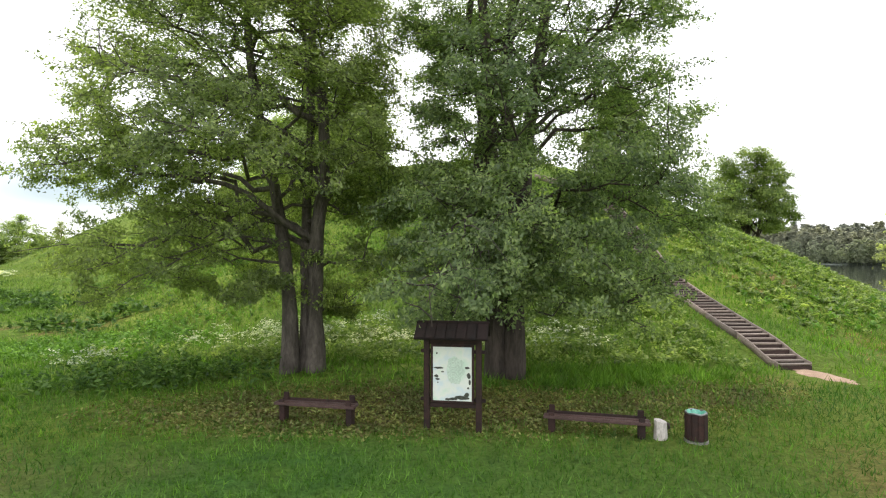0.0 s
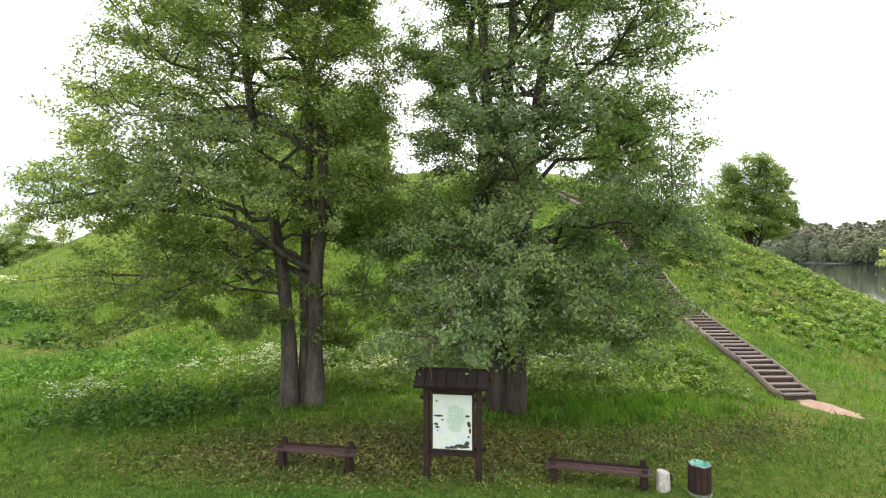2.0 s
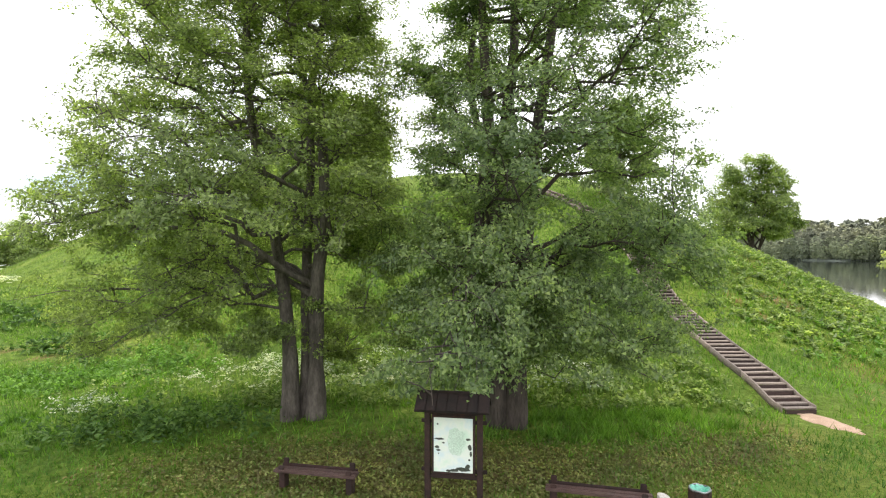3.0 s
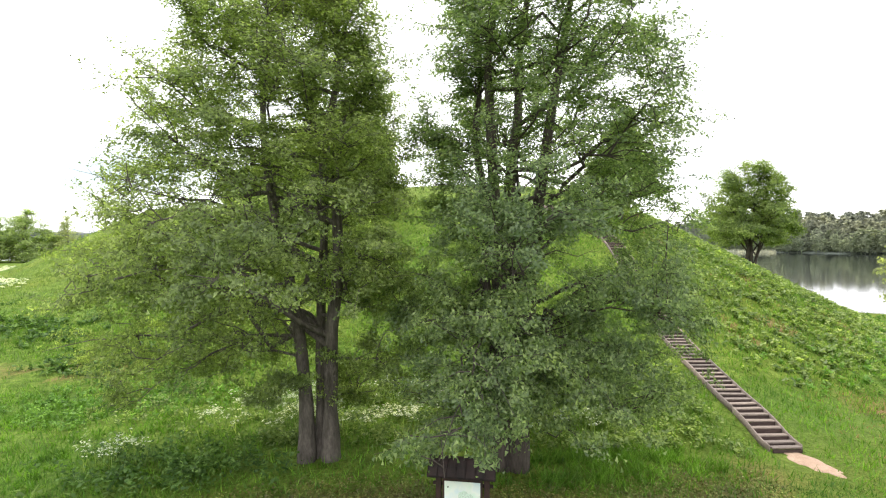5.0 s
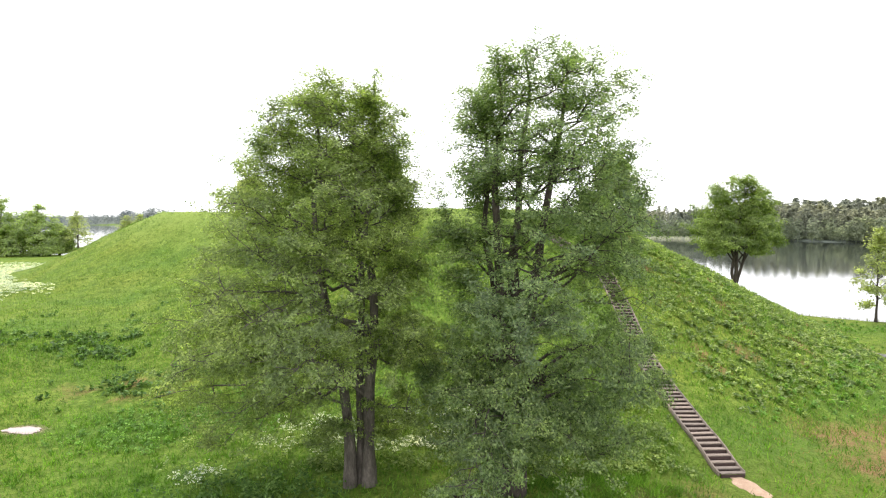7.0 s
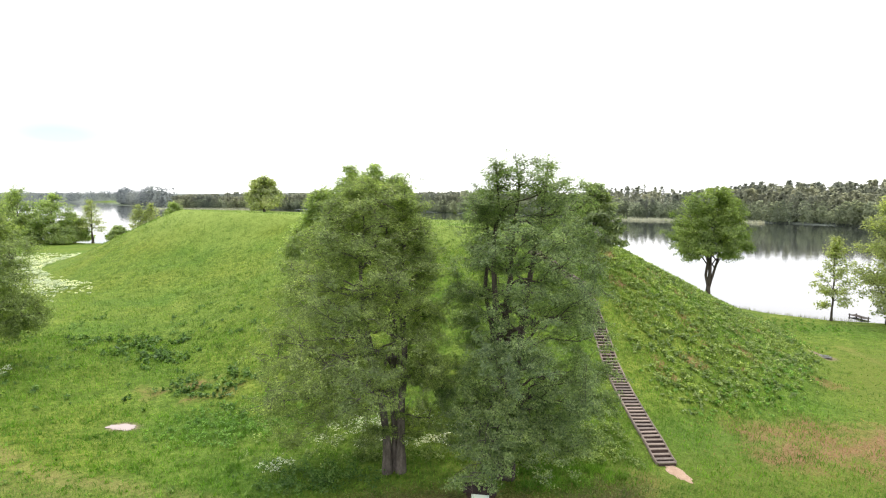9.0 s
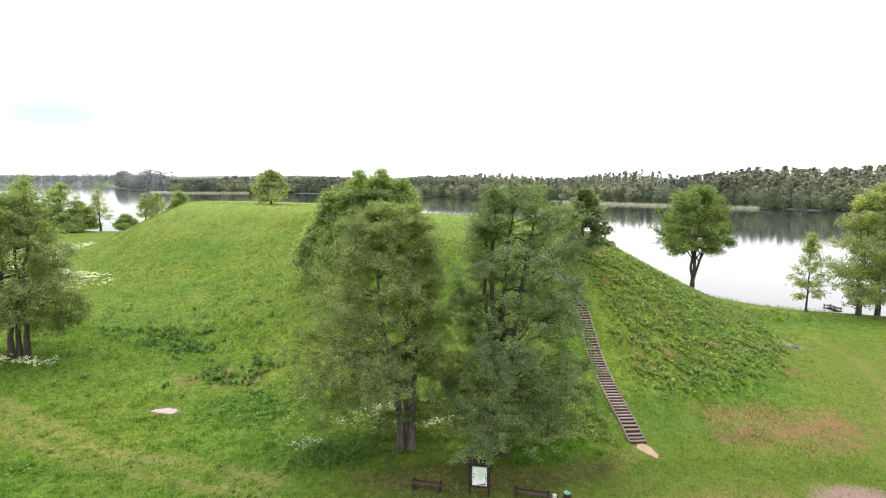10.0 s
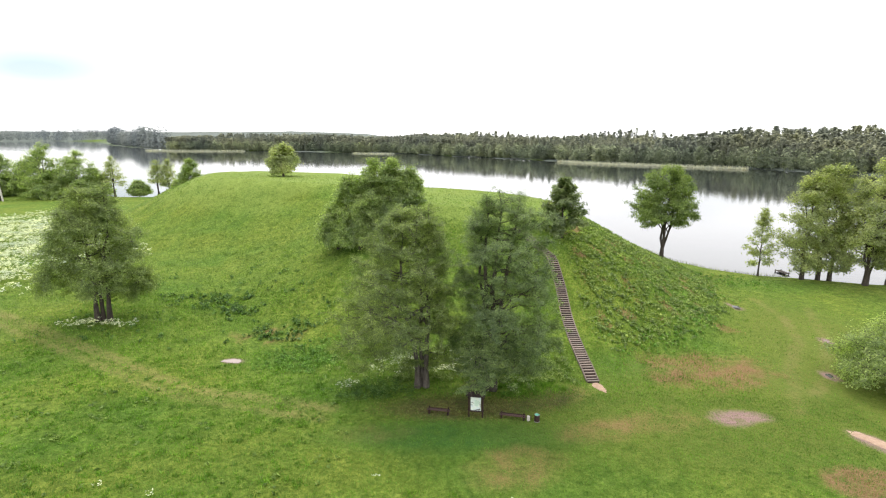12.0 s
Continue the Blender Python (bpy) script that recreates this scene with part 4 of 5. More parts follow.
def notice_board():
    x0, y0 = 0.2, 11.25
    t = thing("notice_board", (x0, y0, ground_z(x0, y0)), -9, label="brown roofed wooden notice board with a faded pale map", category="notice board")
    for s in (-0.54, 0.54):
        part("post", box(bmesh.new(), (0.12, 0.12, 2.2), (s, 0, 0.95), bevel=0.012), M_STAINED, t)
    for z in (0.52, 1.82):
        part("rail", box(bmesh.new(), (0.96, 0.05, 0.09), (0, 0.0, z), bevel=0.008), M_STAINED, t)
    part("peg", box(bmesh.new(), (1.36, 0.06, 0.07), (0, 0.06, 1.62), bevel=0.008), M_STAINED, t)
    part("peg", box(bmesh.new(), (1.36, 0.06, 0.07), (0, 0.06, 0.62), bevel=0.008), M_STAINED, t)
    for s in (-1, 1):
        roof = part("roof_slope", box(bmesh.new(), (1.5, 0.46, 0.035), (0, s * 0.18, 2.06), (-s * 38, 0, 0), bevel=0.006), M_ROOF, t)
        for k in range(7):
            part("shingle", box(bmesh.new(), (0.19, 0.44, 0.018), (-0.63 + 0.21 * k, s * 0.195, 2.085), (-s * 38, 0, 0), bevel=0.004), M_ROOF, roof)
    part("ridge", box(bmesh.new(), (1.52, 0.09, 0.05), (0, 0, 2.235), bevel=0.012), M_ROOF, t)
    for s in (-0.66, 0.66):
        bm = bmesh.new()
        vs = [bm.verts.new(p) for p in ((s - 0.012, -0.3, 1.90), (s - 0.012, 0.3, 1.90), (s - 0.012, 0, 2.18), (s + 0.012, -0.3, 1.90), (s + 0.012, 0.3, 1.90), (s + 0.012, 0, 2.18))]
        for f in ((0, 1, 2), (5, 4, 3), (0, 3, 4, 1), (1, 4, 5, 2), (2, 5, 3, 0)):
            bm.faces.new([vs[i] for i in f])
        part("gable", bm, M_STAINED, t)
    frame_ = part("frame", box(bmesh.new(), (0.90, 0.05, 1.20), (0, -0.035, 1.18), bevel=0.008), M_STAINED, t)
    m, tr, out = nodes_of("map_print")
    co = node(tr, "ShaderNodeTexCoord")
    n1 = node(tr, "ShaderNodeTexNoise", [(co.outputs["Object"], "Vector")], Scale=3.2, Detail=5.0)
    c = ramp(tr, n1.outputs["Fac"], (0.35, (0.62, 0.78, 0.66)), (0.5, (0.78, 0.82, 0.76)), (0.62, (0.66, 0.76, 0.78)))
    sh = node(tr, "ShaderNodeBsdfPrincipled", [(c, "Base Color")], Roughness=0.25)
    tr.links.new(sh.outputs[0], out.inputs[0])
    sheet = part("map_sheet", box(bmesh.new(), (0.80, 0.012, 1.10), (0, -0.064, 1.18)), m, t, "pale green and white printed map")
    ink = rough_surface("dark_print", (0.03, 0.035, 0.03), (0.10, 0.11, 0.09), 12.0, rough=0.4, bump=0.0)
    sea = rough_surface("green_print", (0.56, 0.72, 0.60), (0.68, 0.80, 0.70), 6.0, rough=0.3, bump=0.0)
    rng = np.random.default_rng(4)
    for w, h, x, z in ((0.20, 0.045, -0.29, 1.30), (0.09, 0.06, -0.33, 1.13), (0.08, 0.13, 0.34, 1.15), (0.11, 0.05, 0.31, 1.31), (0.34, 0.08, 0.20, 0.70), (0.20, 0.06, 0.02, 0.67), (0.12, 0.09, 0.30, 0.76), (0.05, 0.12, 0.36, 1.02), (0.05, 0.05, 0.33, 0.90), (0.10, 0.05, -0.30, 1.07), (0.07, 0.03, -0.20, 1.22), (0.10, 0.05, -0.10, 0.66), (0.04, 0.04, -0.32, 1.60), (0.03, 0.03, -0.30, 1.0)):
        bm = bmesh.new()
        n = 11
        vs = []
        for k in range(n):
            a = 2 * math.pi * k / n
            r = rng.uniform(0.75, 1.15)
            vs.append(bm.verts.new((x + 0.5 * w * r * math.cos(a), -0.0745, z + 0.5 * h * r * math.sin(a))))
        bm.faces.new(vs)
        part("print", bm, ink, sheet)
    bm = bmesh.new()
    vs = []
    for k in range(22):
        a = 2 * math.pi * k / 22
        r = rng.uniform(0.75, 1.1)
        vs.append(bm.verts.new((0.06 + 0.2 * r * math.cos(a), -0.0725, 1.26 + 0.28 * r * math.sin(a))))
    bm.faces.new(vs)
    part("print", bm, sea, sheet)


notice_board()


def bench(x0, y0, turn, half, sunk, label):
    t = thing("bench", (x0, y0, ground_z(x0, y0) - sunk), turn, label=label, category="bench", group="benches by the notice board")
    for s in (-1, 1):
        bm = box(bmesh.new(), (0.14, 0.20, 0.52), (s * (half - 0.16), 0, 0.14), bevel=0.015)
        box(bm, (0.12, 0.05, 0.22), (s * (half - 0.16), 0.12, 0.50), (4, 0, 0), bevel=0.012)
        box(bm, (0.12, 0.05, 0.14), (s * (half - 0.16), -0.13, 0.44), (-6, 0, 0), bevel=0.012)
        part("leg", bm, M_STAINED, t)
    for k, y in enumerate((-0.115, 0.035)):
        part("seat_board", box(bmesh.new(), (half * 2, 0.135, 0.06), (0, y, 0.415), (0, (0.4, -0.3)[k], 0), bevel=0.014), M_SEAT, t)
    part("back_rail", box(bmesh.new(), (half * 2 - 0.1, 0.05, 0.07), (0, 0.155, 0.445), bevel=0.014), M_STAINED, t)


bench(-2.72, 11.75, -11, 0.92, 0.0, "low brown-stained plank bench on the leaf litter")
bench(3.08, 11.0, -14, 1.03, 0.09, "longer brown-stained plank bench next to the stump")


def stump():
    x0, y0 = 4.28, 10.75
    t = thing("tree_stump", (x0, y0, ground_z(x0, y0)), label="peeled whitish wooden stump with a side notch", category="stump")
    rng = np.random.default_rng(9)
    z = np.linspace(-0.05, 0.36, 9)
    th = np.arange(18) * 2 * np.pi / 18
    r = 0.112 * (1 + 0.07 * np.sin(2 * th + 1) + 0.05 * rng.normal(size=18))[None] * (1.14 - 0.16 * (z / 0.46))[:, None]
    v = np.stack([r * np.cos(th), r * np.sin(th), np.repeat(z[:, None], 18, 1) + (0.03 * np.cos(th - 2.6))[None] * (z / 0.46)[:, None]], -1)
    n = len(z)
    i, j = np.meshgrid(np.arange(n - 1), np.arange(18), indexing="ij")
    f = np.stack([i * 18 + j, i * 18 + (j + 1) % 18, (i + 1) * 18 + (j + 1) % 18, (i + 1) * 18 + j], -1).reshape(-1, 4)
    put_under(new("log", soup("log", v.reshape(-1, 3), f, M_WHITEWOOD, True)), t)
    bm = bmesh.new()
    bm.faces.new([bm.verts.new(p) for p in v[-1] - (0, 0, 0.004)])
    part("cut_face", bm, M_WHITEWOOD, t)
    bm = bmesh.new()
    path = np.array([[0.09, -0.02, 0.31], [0.15, -0.03, 0.30], [0.165, -0.03, 0.23], [0.10, -0.02, 0.15]])
    tv, tf = tube(path, np.array([0.03, 0.03, 0.028, 0.03]), 7)
    put_under(new("stub", soup("stub", tv, tf, M_BARK, True)), t, "dark bark stub on the side")


stump()


def litter_bin():
    x0, y0 = 4.92, 10.6
    t = thing("litter_bin", (x0, y0, ground_z(x0, y0)), label="dark slatted wooden litter bin with a green bag", category="litter bin")
    bm = bmesh.new()
    bmesh.ops.create_cone(bm, cap_ends=True, segments=24, radius1=0.23, radius2=0.22, depth=0.08, matrix=pose(0, 0, 0.0))
    part("base_slab", bm, M_CONCRETE, t, "grey concrete base slab")
    for k in range(12):
        a = 2 * math.pi * k / 12
        part("slat", box(bmesh.new(), (0.104, 0.03, 0.50), (0.19 * math.sin(a), -0.19 * math.cos(a), 0.30), (0, 0, math.degrees(a)), bevel=0.008), M_STAINED, t)
    for z in (0.09, 0.52):
        bm = bmesh.new()
        tv, tf = tube(np.array([[0, 0, z - 0.02], [0, 0, z + 0.02]]), np.array([0.173, 0.173]), 24)
        put_under(new("hoop", soup("hoop", tv, tf, M_METAL, True)), t)
    a = np.linspace(0, 2 * np.pi, 29)
    ring = np.stack([0.19 * np.cos(a), 0.19 * np.sin(a), 0.565 + 0.008 * np.sin(5 * a)], 1)
    tv, tf = tube(ring, np.full(29, 0.018), 6)
    put_under(new("rim", soup("rim", tv, tf, M_METAL, True)), t, "dull metal rim")
    rng = np.random.default_rng(3)
    rr, n = (0.185, 0.18, 0.15, 0.11, 0.055), 22
    zz = (0.55, 0.568, 0.555, 0.51, 0.45)
    th = np.arange(n) * 2 * np.pi / n
    v = np.stack([np.stack([r * np.cos(th) * (1 + 0.05 * rng.normal(size=n)), r * np.sin(th) * (1 + 0.05 * rng.normal(size=n)), z + 0.014 * rng.normal(size=n)], 1) for r, z in zip(rr, zz)])
    i, j = np.meshgrid(np.arange(4), np.arange(n), indexing="ij")
    f = np.stack([i * n + j, i * n + (j + 1) % n, (i + 1) * n + (j + 1) % n, (i + 1) * n + j], -1).reshape(-1, 4)
    put_under(new("bag", soup("bag", v.reshape(-1, 3), f, M_BAG, True)), t, "crumpled turquoise plastic bag over the rim")


litter_bin()

# ---- the stairs up the mound ----


def stairs():
    t = thing("outdoor_staircase", (0, 0, 0), label="long wooden staircase of plank treads climbing the mound", category="stairs")
    turns = np.array([(11.22, 17.4), (11.02, 20.5), (10.98, 24.0), (11.1, 28.3), (11.35, 32.3), (11.3, 36.2), (11.15, 37.4), (10.2, 38.6), (8.4, 41.5), (7.4, 42.6)])
    seg = np.linalg.norm(np.diff(turns, axis=0), axis=1)
    edge = np.concatenate([[0], np.cumsum(seg)])
    step = 0.345
    n = int(edge[-1] / step)
    wide = 1.12
    bm = box(bmesh.new(), (wide - 0.08, 0.22, 0.045), bevel=0.008)
    tread_mesh = bpy.data.meshes.new("tread")
    bm.to_mesh(tread_mesh)
    tread_mesh.materials.append(M_TREAD)
    bm = box(bmesh.new(), (wide - 0.10, 0.035, 0.17), bevel=0.004)
    riser_mesh = bpy.data.meshes.new("riser")
    bm.to_mesh(riser_mesh)
    riser_mesh.materials.append(M_RISER)
    rng = np.random.default_rng(2)
    spots = []
    for k in range(n + 1):
        u = k * step
        x, y = np.interp(u, edge, turns[:, 0]), np.interp(u, edge, turns[:, 1])
        x2, y2 = np.interp(u + 0.4, edge, turns[:, 0]), np.interp(u + 0.4, edge, turns[:, 1])
        x1, y1 = np.interp(u - 0.4, edge, turns[:, 0]), np.interp(u - 0.4, edge, turns[:, 1])
        spots.append((x, y, ground_z(x, y) + 0.16, math.degrees(math.atan2(y2 - y1, x2 - x1)) - 90))
    for x, y, z, a in spots:
        for name, mesh, back, down in (("tread", tread_mesh, 0.0, 0.0), ("riser", riser_mesh, -0.10, -0.11)):
            ob = put_under(new(name, mesh), t)
            ob.matrix_basis = pose(x, y, z + down + rng.normal() * 0.006, rng.normal() * 0.6, rng.normal() * 0.5, a) @ pose(0, back, 0)
    for s in (-1, 1):
        for k in range(0, len(spots) - 1, 6):
            run = spots[k:k + 7]
            p = np.array([(x + s * wide / 2 * math.cos(radians(a)), y + s * wide / 2 * math.sin(radians(a)), z) for x, y, z, a in run])
            va = []
            for q in p:
                va += [(q[0] - 0.032, q[1], q[2] - 0.27), (q[0] + 0.032, q[1], q[2] - 0.27), (q[0] + 0.032, q[1], q[2] + 0.06), (q[0] - 0.032, q[1], q[2] + 0.06)]
            f = []
            for i in range(len(p) - 1):
                for j in range(4):
                    f.append((i * 4 + j, i * 4 + (j + 1) % 4, (i + 1) * 4 + (j + 1) % 4, (i + 1) * 4 + j))
            f += [(3, 2, 1, 0), tuple(len(p) * 4 - 4 + j for j in range(4))]
            put_under(new("stringer", soup("stringer", va, f, M_TREAD)), t)


stairs()


def flat_patch(name, cx, cy, rx, ry, turn, lift, material, label, category, seed):
    """A thin patch that follows the ground, with a ragged edge."""
    rng = np.random.default_rng(seed)
    n, rings = 40, 6
    a = np.arange(n) * 2 * np.pi / n
    ragged = 1 + 0.10 * np.sin(3 * a + seed) + 0.07 * np.sin(7 * a + 2 * seed) + 0.05 * rng.normal(size=n)
    v = []
    for k in range(rings):
        r = (k + 0.02) / (rings - 1)
        u, w = rx * r * ragged * np.cos(a), ry * r * ragged * np.sin(a)
        ca, sa = math.cos(radians(turn)), math.sin(radians(turn))
        v.append(np.stack([cx + u * ca - w * sa, cy + u * sa + w * ca, np.full(n, lift * (1 - r * r) + (-0.02 if k == rings - 1 else 0.0))], 1))
    v = np.concatenate(v)
    v[:, 2] += land(v[:, 0], v[:, 1]) if "puddle" not in name else ground_z(cx, cy) + 0.06
    i, j = np.meshgrid(np.arange(rings - 1), np.arange(n), indexing="ij")
    f = np.stack([i * n + j, i * n + (j + 1) % n, (i + 1) * n + (j + 1) % n, (i + 1) * n + j], -1).reshape(-1, 4)
    return tagged(new(name, soup(name, v, f, material, True)), label, category, kind="structure")


flat_patch("sand_patch", 11.5, 16.55, 1.1, 0.48, -74, 0.05, M_SAND, "worn sandy patch at the foot of the stairs", "sand", 1)
flat_patch("sand_patch", 30.3, 8.8, 2.2, 0.65, -58, 0.06, M_SAND, "bare sandy bank in the grass", "sand", 2)
flat_patch("puddle", -23.6, 23.8, 1.05, 0.5, -8, 0.0, M_PUDDLE, "shallow puddle reflecting the pale sky", "puddle", 4)
flat_patch("puddle", 37.6, 42.4, 0.85, 0.7, 0, 0.07, M_DARKPUDDLE, "small dark puddle in the grass", "puddle", 5)
flat_patch("puddle", 35.3, 20.8, 0.3, 0.5, -15, 0.0, M_DARKPUDDLE, "small muddy puddle in the wheel track", "puddle", 6)
flat_patch("puddle", 41.8, 30.4, 0.3, 0.5, -20, 0.0, M_PUDDLE, "small muddy puddle in the wheel track", "puddle", 7)


def shed():
    x0, y0 = -154.5, 158
    t = thing("shed", (x0, y0, ground_z(x0, y0)), 20, label="small dark brown wooden shed with a low roof", category="shed")
    part("wall", box(bmesh.new(), (5.0, 4.0, 2.6), (0, 0, 1.2), bevel=0.03), M_STAINED, t)
    for s in (-1, 1):
        part("roof_slope", box(bmesh.new(), (5.6, 2.7, 0.08), (0, s * 1.15, 3.05), (-s * 28, 0, 0), bevel=0.02), M_STAINED, t)
    p = thing("white_post", (x0 + 4.2, y0 - 1.0, ground_z(x0 + 4.2, y0 - 1.0)), label="tall white painted post beside the shed", category="post")
    part("shaft", box(bmesh.new(), (0.5, 0.3, 5.2), (0, 0, 2.5), (0, -6, 0), bevel=0.03), M_WHITEWOOD, p)


shed()


def jetty():
    x0, y0 = 57.5, 63.5
    t = thing("jetty", (x0, y0, WATER_Z), 0, label="small weathered wooden jetty at the lake shore", category="jetty")
    for k in range(9):
        part("deck_board", box(bmesh.new(), (1.1, 0.28, 0.05), (0, -1.2 + 0.32 * k, 0.22), bevel=0.006), M_BARK, t)
    for s in (-0.5, 0.5):
        for y in (-0.9, 1.3):
            part("post", box(bmesh.new(), (0.12, 0.12, 1.0), (s, y, -0.1), bevel=0.01), M_BARK, t)


jetty()

# ---- grass, weeds and flowers ----


def sprinkle(rng, n, x0, x1, y0, y1, keep):
    x, y = rng.uniform(x0, x1, n), rng.uniform(y0, y1, n)
    rim = np.minimum(np.minimum(x - x0, x1 - x), np.minimum(y - y0, y1 - y)) / (0.12 * min(x1 - x0, y1 - y0))
    k = keep(x, y) * smooth(rim) > rng.uniform(0, 1, n)
    x, y = x[k], y[k]
    z = land(x, y)
    dry = z > WATER_Z + 0.15
    return np.stack([x, y, z - 0.01], 1)[dry]


def on_stairs(x, y):
    path = np.interp(y, (17, 20.5, 24, 28.3, 32.3, 37.4, 38.6, 41.5, 45.8), (11.22, 11.02, 10.98, 11.1, 11.35, 11.15, 10.2, 8.4, 4.6))
    return (np.abs(x - path) < np.where(y > 37, 1.0, 0.66)) & (y > 15.9) & (y < 46)


def bald(x, y):
    """Where little grows: bare, worn and stepped-on ground."""
    b = 0.95 * blob(x, y, 21.5, 11.7, 2.5, 1.6) + blob(x, y, 35.3, 20.8, 1.0, 1.3) + 0.7 * TAN(x, y) + blob(x, y, 30.3, 8.7, 2.5, 1.3, -58) + blob(x, y, -23.6, 23.8, 2, 1) + blob(x, y, 37.6, 42.4, 1.3, 1.1) + blob(x, y, 11.5, 16.5, 1.3, 0.7, -74)
    return np.clip(b + on_stairs(x, y) * 1.0, 0, 1)


def trodden(x, y):
    return 0.9 * np.clip(RUTS(x, y) + TRACKS(x, y) + 0.8 * blob(x, y, -22.0, 30.0, 5.6, 2.6), 0, 1)


def grow_grass():
    rng = np.random.default_rng(70)
    lawn = sprinkle(rng, 280000, -34, 34, -2, 16.5, lambda x, y: (1 - bald(x, y)) * (1 - 0.85 * blob(x, y, *LITTER)) * (1 - 0.7 * trodden(x, y)) * (0.75 + 0.25 * wave(x, y, 2.5, 8)))
    tagged(new("lawn_grass", soup("lawn_grass", *blades(rng, lawn, 0.018, 0.15, 0.45), M_LAWN)), "short green lawn grass in front of the benches", "grass", kind="stuff")
    meadow = sprinkle(rng, 190000, -50, 28, 10, 46, lambda x, y: (1 - bald(x, y)) * (1 - blob(x, y, *LITTER)) * (0.55 + 0.45 * wave(x, y, 4, 9)) * smooth((y - 12.5) / 4) * (1 - trodden(x, y)) * (1 - 0.85 * blob(x, y, -22.0, 30.2, 7.2, 3.6)))
    tagged(new("meadow_grass", soup("meadow_grass", *blades(rng, meadow, 0.035, 0.27, 0.4), M_GRASS)), "tall uncut meadow grass at the mound's foot", "grass", kind="stuff")
    slope = sprinkle(rng, 200000, -80, 40, 20, 118, lambda x, y: (1 - bald(x, y)) * (1 - 0.85 * blob(x, y, -22.0, 30.2, 7.2, 3.6)) * (1 - 0.75 * smooth((mound_share(x, y)[0] - 0.8) / 0.15)) * (0.5 + 0.5 * wave(x, y, 5, 10)))
    tagged(new("slope_grass", soup("slope_grass", *blades(rng, slope, 0.07, 0.30, 0.4), M_SLOPE)), "rough green grass covering the mound", "grass", kind="stuff")
    straw = sprinkle(rng, 110000, 10, 42, -4, 60, lambda x, y: (blob(x, y, 23.2, 21.0, 8.4, 4.6, 12) + 0.7 * blob(x, y, 31.5, 33, 2.2, 1.3) + blob(x, y, 25.8, 3.3, 3.6, 2.2) + 1.3 * right_scar(x, y)) * (0.5 + 0.6 * wave(x, y, 4, 31)))
    tagged(new("dry_grass", soup("dry_grass", *blades(rng, straw, 0.035, 0.14, 0.6), M_STRAW)), "patch of dry brown grass on the lawn", "grass", kind="stuff")
    wide = sprinkle(rng, 150000, -72, 68, -40, 66, lambda x, y: (1 - bald(x, y)) * (1 - trodden(x, y)) * (1 - 0.95 * blob(x, y, 23.2, 21.0, 8.4, 4.6, 12)) * (1 - blob(x, y, 25.8, 3.3, 3.6, 2.2)) * np.clip(0.45 + 0.8 * wave(x, y, 3.5, 11), 0.05, 1) * (1 - blob(x, y, 1, 9, 15, 6)))
    tagged(new("field_grass", soup("field_grass", *blades(rng, wide, 0.06, 0.17, 0.5), M_GRASS)), "uneven green grass of the wide meadow", "grass", kind="stuff")


grow_grass()


def grow_tufts(name, seed, n, area, keep, per, wide, tall, label, material):
    """Tufts of long blades that lean outward from one foot."""
    rng = np.random.default_rng(seed)
    foot = sprinkle(rng, n, *area, keep)
    size = np.repeat(rng.uniform(0.5, 1.3, len(foot)), per)[:, None]
    p = np.repeat(foot, per, axis=0) + rng.normal(size=(len(foot) * per, 3)) * (0.11, 0.11, 0) * size
    v, f = blades(rng, p, wide, tall, 0.55)
    v = v.reshape(-1, 3, 3)
    v[:, 2] = p + (v[:, 2] - p) * size
    tagged(new(name, soup(name, v.reshape(-1, 3), f, material)), label, "grass", kind="stuff")


grow_tufts("meadow_tufts", 79, 26000, (-64, 8, -30, 28), lambda x, y: np.clip(0.45 + 0.9 * wave(x, y, 2.4, 24), 0, 1) * np.clip(0.75 + 0.6 * wave(x, y, 11, 25), 0.1, 1) * (1 - trodden(x, y)) * (1 - bald(x, y))
           * np.maximum(smooth((-x - 9) / 5), smooth((3 - y) / 4)) * (1 - 0.8 * blob(x, y, 2.4, 4.6, 4, 3)), 11, 0.055, 0.24, "thick uneven tufts of long green meadow grass", M_GRASS)
grow_tufts("meadow_tufts", 92, 1500, (0.3, 9.5, 14.0, 18.5), lambda x, y: blob(x, y, 4.6, 16.0, 3.6, 1.3, 8) * np.clip(0.6 + 0.6 * wave(x, y, 1.6, 28), 0, 1) * (np.hypot(x - 1.75, y - 15.7) > 0.8), 14, 0.028, 0.34, "lush bright grass at the alder's foot", M_GRASS)
grow_tufts("mound_tufts", 80, 9000, (-62, 12, 24, 82), lambda x, y: np.clip(0.3 + 0.9 * wave(x, y, 3.0, 26), 0, 1) * (1 - bald(x, y)) * (mound_share(x, y)[0] > 0.05) * (mound_share(x, y)[0] < 0.9), 9, 0.075, 0.26, "rough tufts of grass on the mound's slope", M_SLOPE)


def grow_weeds(name, seed, n, area, keep, tall, leaf, per, label, material=None, lush=1.0):
    rng = np.random.default_rng(seed)
    foot = sprinkle(rng, n, *area, keep)
    size = rng.uniform(0.5, 1.2, len(foot)) * tall
    p = np.repeat(foot, per, axis=0)
    h = np.repeat(size, per)
    u = rng.uniform(0.15, 1, len(p))
    p = p + np.stack([rng.normal(size=len(p)) * 0.22 * h * lush, rng.normal(size=len(p)) * 0.22 * h * lush, u * h], 1)
    tagged(new(name, soup(name, *leaf_quads(rng, p, leaf, 1.8, 0.8, spare=leaf > 0.12), material or M_WEED)), label, "weeds", kind="stuff")


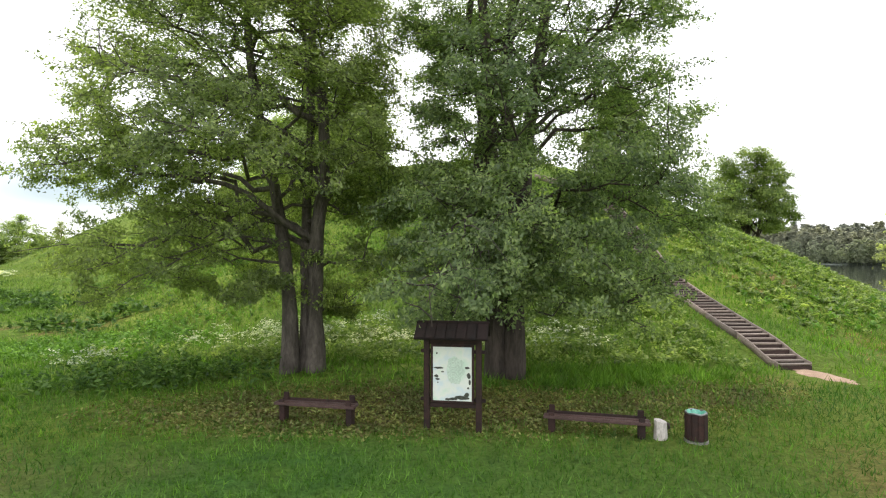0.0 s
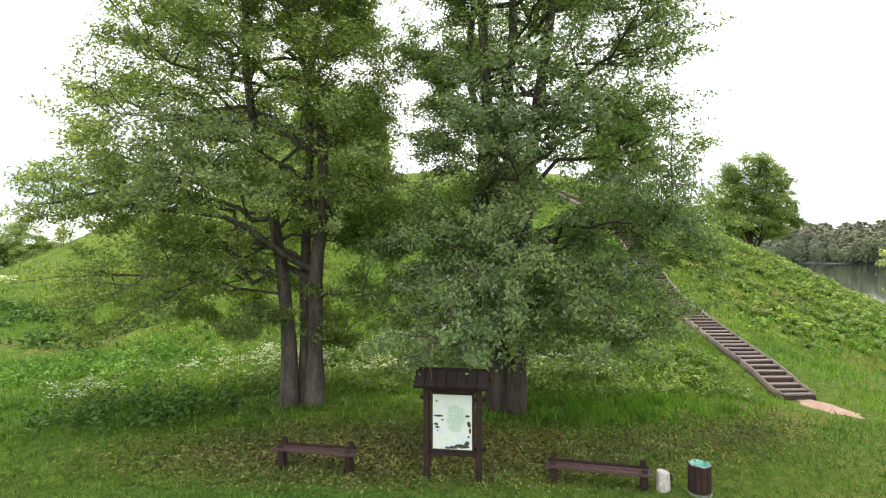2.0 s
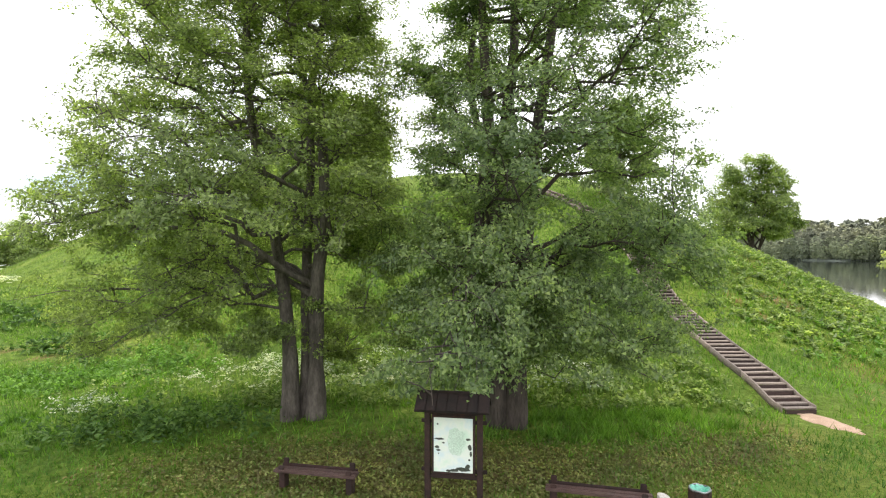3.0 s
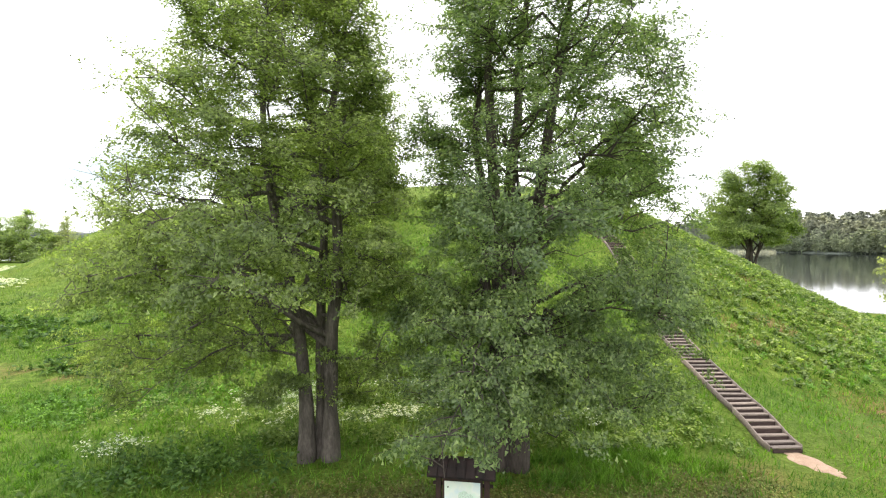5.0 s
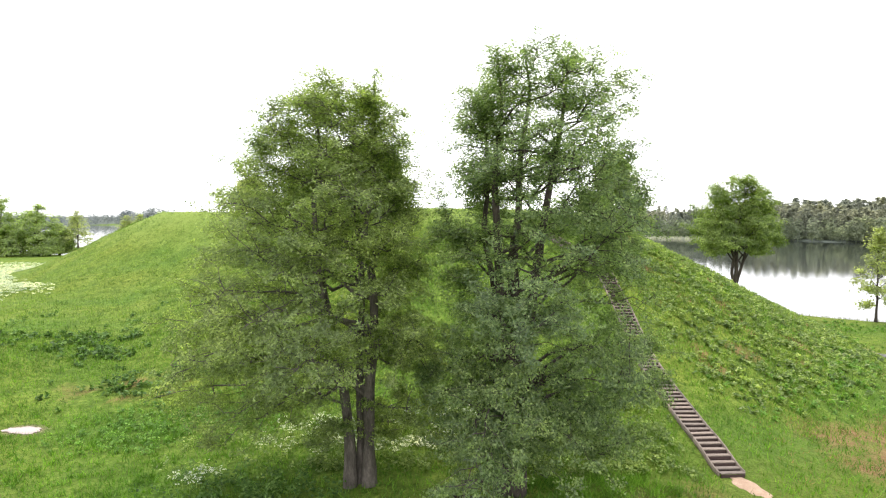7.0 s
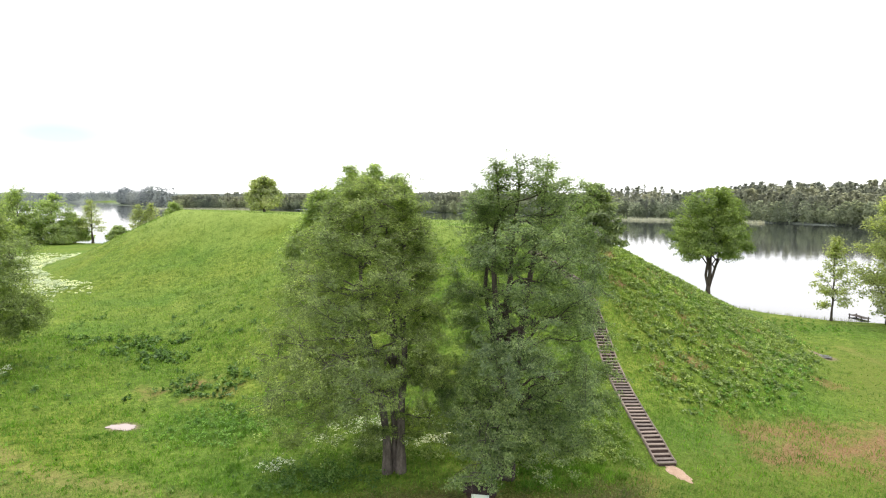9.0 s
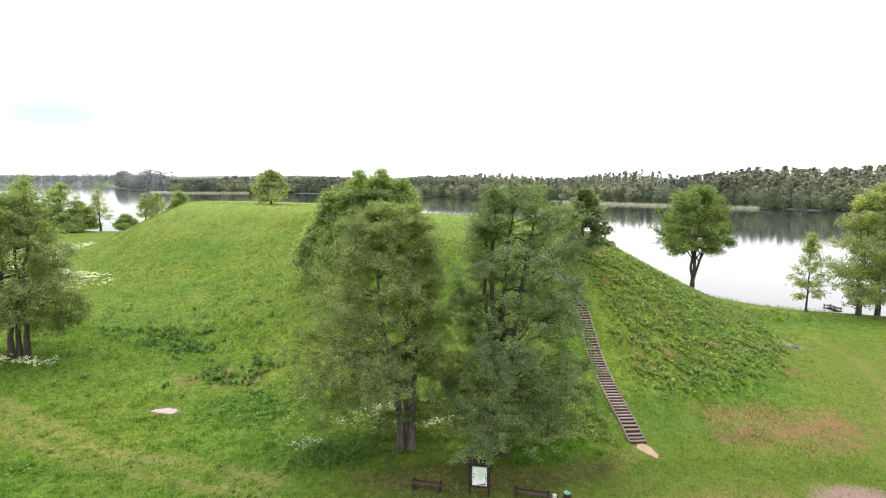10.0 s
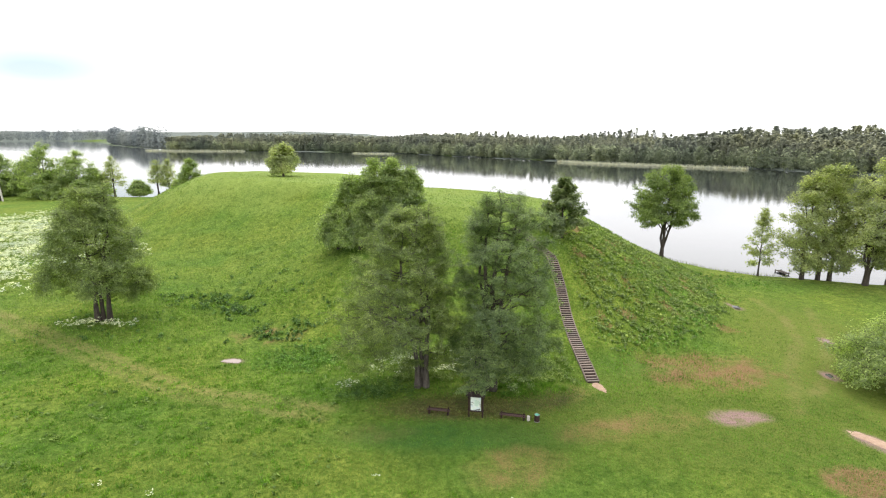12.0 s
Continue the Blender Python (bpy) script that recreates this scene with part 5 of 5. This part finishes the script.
def right_slope(x, y):
    f, _ = mound_share(x, y)
    return smooth((x - 11.9 - 0.05 * (y - 20)) / 2.5) * smooth(f / 0.14) * (f < 0.97) * np.clip(0.55 + 0.9 * wave(x, y, 2.2, 12), 0.12, 1) * (1 - 0.5 * right_scar(x, y)) * (1 - bald(x, y))


grow_weeds("slope_weeds", 71, 21000, (11, 44, 21, 75), right_slope, 0.36, 0.125, 13, "lush broad-leaved weeds on the steep slope beside the stairs")
grow_weeds("nettle_weeds", 72, 2400, (-42, -14, 26, 46), lambda x, y: blob(x, y, -31, 40, 7, 3.5, -35) + blob(x, y, -20, 31, 5, 2.2) + 0.6 * wave(x, y, 3, 13) - 0.35, 0.5, 0.17, 14, "dark green nettle clumps at the mound's foot", M_NETTLE)
grow_weeds("weed_clumps", 77, 5200, (-50, -8, 24, 56), lambda x, y: np.clip(1.7 * wave(x, y, 2.2, 21) * (0.4 + wave(x, y, 13, 22)) - 0.15, 0, 1) * (mound_share(x, y)[0] < 0.35), 0.45, 0.15, 8, "scattered dark weed clumps at the mound's foot", M_NETTLE)
grow_weeds("lush_weeds", 78, 2600, (-22, -8, 19, 30), lambda x, y: blob(x, y, -15, 24.5, 5.5, 3.6, 10) * np.clip(0.6 + 0.8 * wave(x, y, 2, 23), 0, 1), 0.35, 0.085, 14, "bright green leafy weeds in the damp hollow", M_LUSH)
grow_weeds("lush_weeds", 91, 7000, (12, 56, 20, 68), lambda x, y: np.clip(along(x, y, ((14.5, 26), (17.8, 24.6), (23.1, 27.6), (29.6, 34.5)), 1.9) + 0.75 * blob(x, y, 43, 58, 6.5, 4, -25) + 0.5 * blob(x, y, 35, 48, 5, 6, -40), 0, 1) * np.clip(0.6 + 0.7 * wave(x, y, 2.4, 27), 0, 1) * (1 - bald(x, y)), 0.32, 0.125, 12, "bright green leafy weeds along the foot of the slope", M_LUSH)
grow_weeds("undergrowth", 73, 2600, (-14, 10, 16.6, 24), lambda x, y: (1 - 0.8 * smooth((-x - 5.5) / 2)) * (0.55 + 0.6 * wave(x, y, 2.5, 14)) * smooth((y - 16.4) / 1.5) * (1 - bald(x, y)), 0.5, 0.085, 18, "lush undergrowth behind the alders")
grow_weeds("undergrowth", 74, 800, (-13.5, -4.6, 13.6, 18.2), lambda x, y: blob(x, y, -8.6, 15.6, 3.2, 1.6, -8) * (0.55 + 0.6 * wave(x, y, 2, 15)), 0.7, 0.085, 20, "dense low shrubbery at the lawn's edge", M_NETTLE)
grow_weeds("ground_cover", 75, 46000, (-9, 10, 10.3, 17), lambda x, y: blob(x, y, *LITTER) + 0.6 * blob(x, y, 7.2, 14.2, 2.6, 1.6, 25), 0.06, 0.046, 2, "brownish leafy ground cover under the alders", M_LITTER, 3.0)


grow_weeds("grass_tussocks", 76, 26000, (-62, 45, -26, 34), lambda x, y: np.clip(0.9 * wave(x, y, 3.2, 18) * (wave(x, y, 17, 19) + 0.5), 0, 1) * (1 - bald(x, y)) * (y < 12 + 0.25 * np.abs(x)) * smooth((-x - 8) / 6), 0.26, 0.13, 8,
           "coarse tussocks in the uncut meadow", M_SLOPE, 1.6)


def umbels(seed, n, area, keep, tall, label, heads=5, size=0.05):
    rng = np.random.default_rng(seed)
    foot = sprinkle(rng, n, *area, keep)
    top = np.repeat(foot, heads, axis=0)
    h = np.repeat(rng.uniform(0.6, 1.15, len(foot)) * tall, heads)
    top = top + np.stack([rng.normal(size=len(top)) * 0.16, rng.normal(size=len(top)) * 0.16, h * rng.uniform(0.8, 1.05, len(top))], 1)
    p = np.repeat(top, 5, axis=0) + rng.normal(size=(len(top) * 5, 3)) * (size * 0.8, size * 0.8, size * 0.3)
    tagged(new("cow_parsley", soup("cow_parsley", *leaf_quads(rng, p, size, 1.1, 1.5, spare=True), M_FLOWER)), label, "wildflowers", kind="stuff")
    stem = np.repeat(foot, 3, axis=0)
    tagged(new("flower_stalks", soup("flower_stalks", *blades(rng, stem, 0.03, tall * 0.85, 0.2), M_WEED)), "green stalks of the wildflowers", "wildflowers", kind="stuff")


umbels(81, 850, (-9.5, 6, 17.8, 22.5), lambda x, y: 0.3 + 0.9 * wave(x, y, 2.6, 16), 1.0, "white cow parsley flowering behind the alders", 6, 0.055)
umbels(82, 60, (-12, -9, 15, 17), lambda x, y: blob(x, y, -10.6, 16.2, 0.9, 0.6), 0.9, "clump of white wildflowers at the lawn's edge")
umbels(83, 26000, (-125, -52, 38, 135), lambda x, y: blob(x, y, -86, 85, 26, 44, 25) * (0.75 + 0.9 * wave(x, y, 9, 17)) * (mound_share(x, y)[0] < 0.02), 0.8, "field of white cow parsley in the meadow", 4, 0.13)
umbels(84, 160, (-46, -36, 27.5, 32), lambda x, y: blob(x, y, -41, 30.0, 4.2, 1.0), 0.8, "white wildflowers round the forked alder's foot", 5, 0.09)
umbels(85, 34, (-32, 6, -8, 6), lambda x, y: 0.4 + 0.5 * wave(x, y, 6, 41), 0.45, "a few white wildflowers in the open meadow", 5, 0.07)
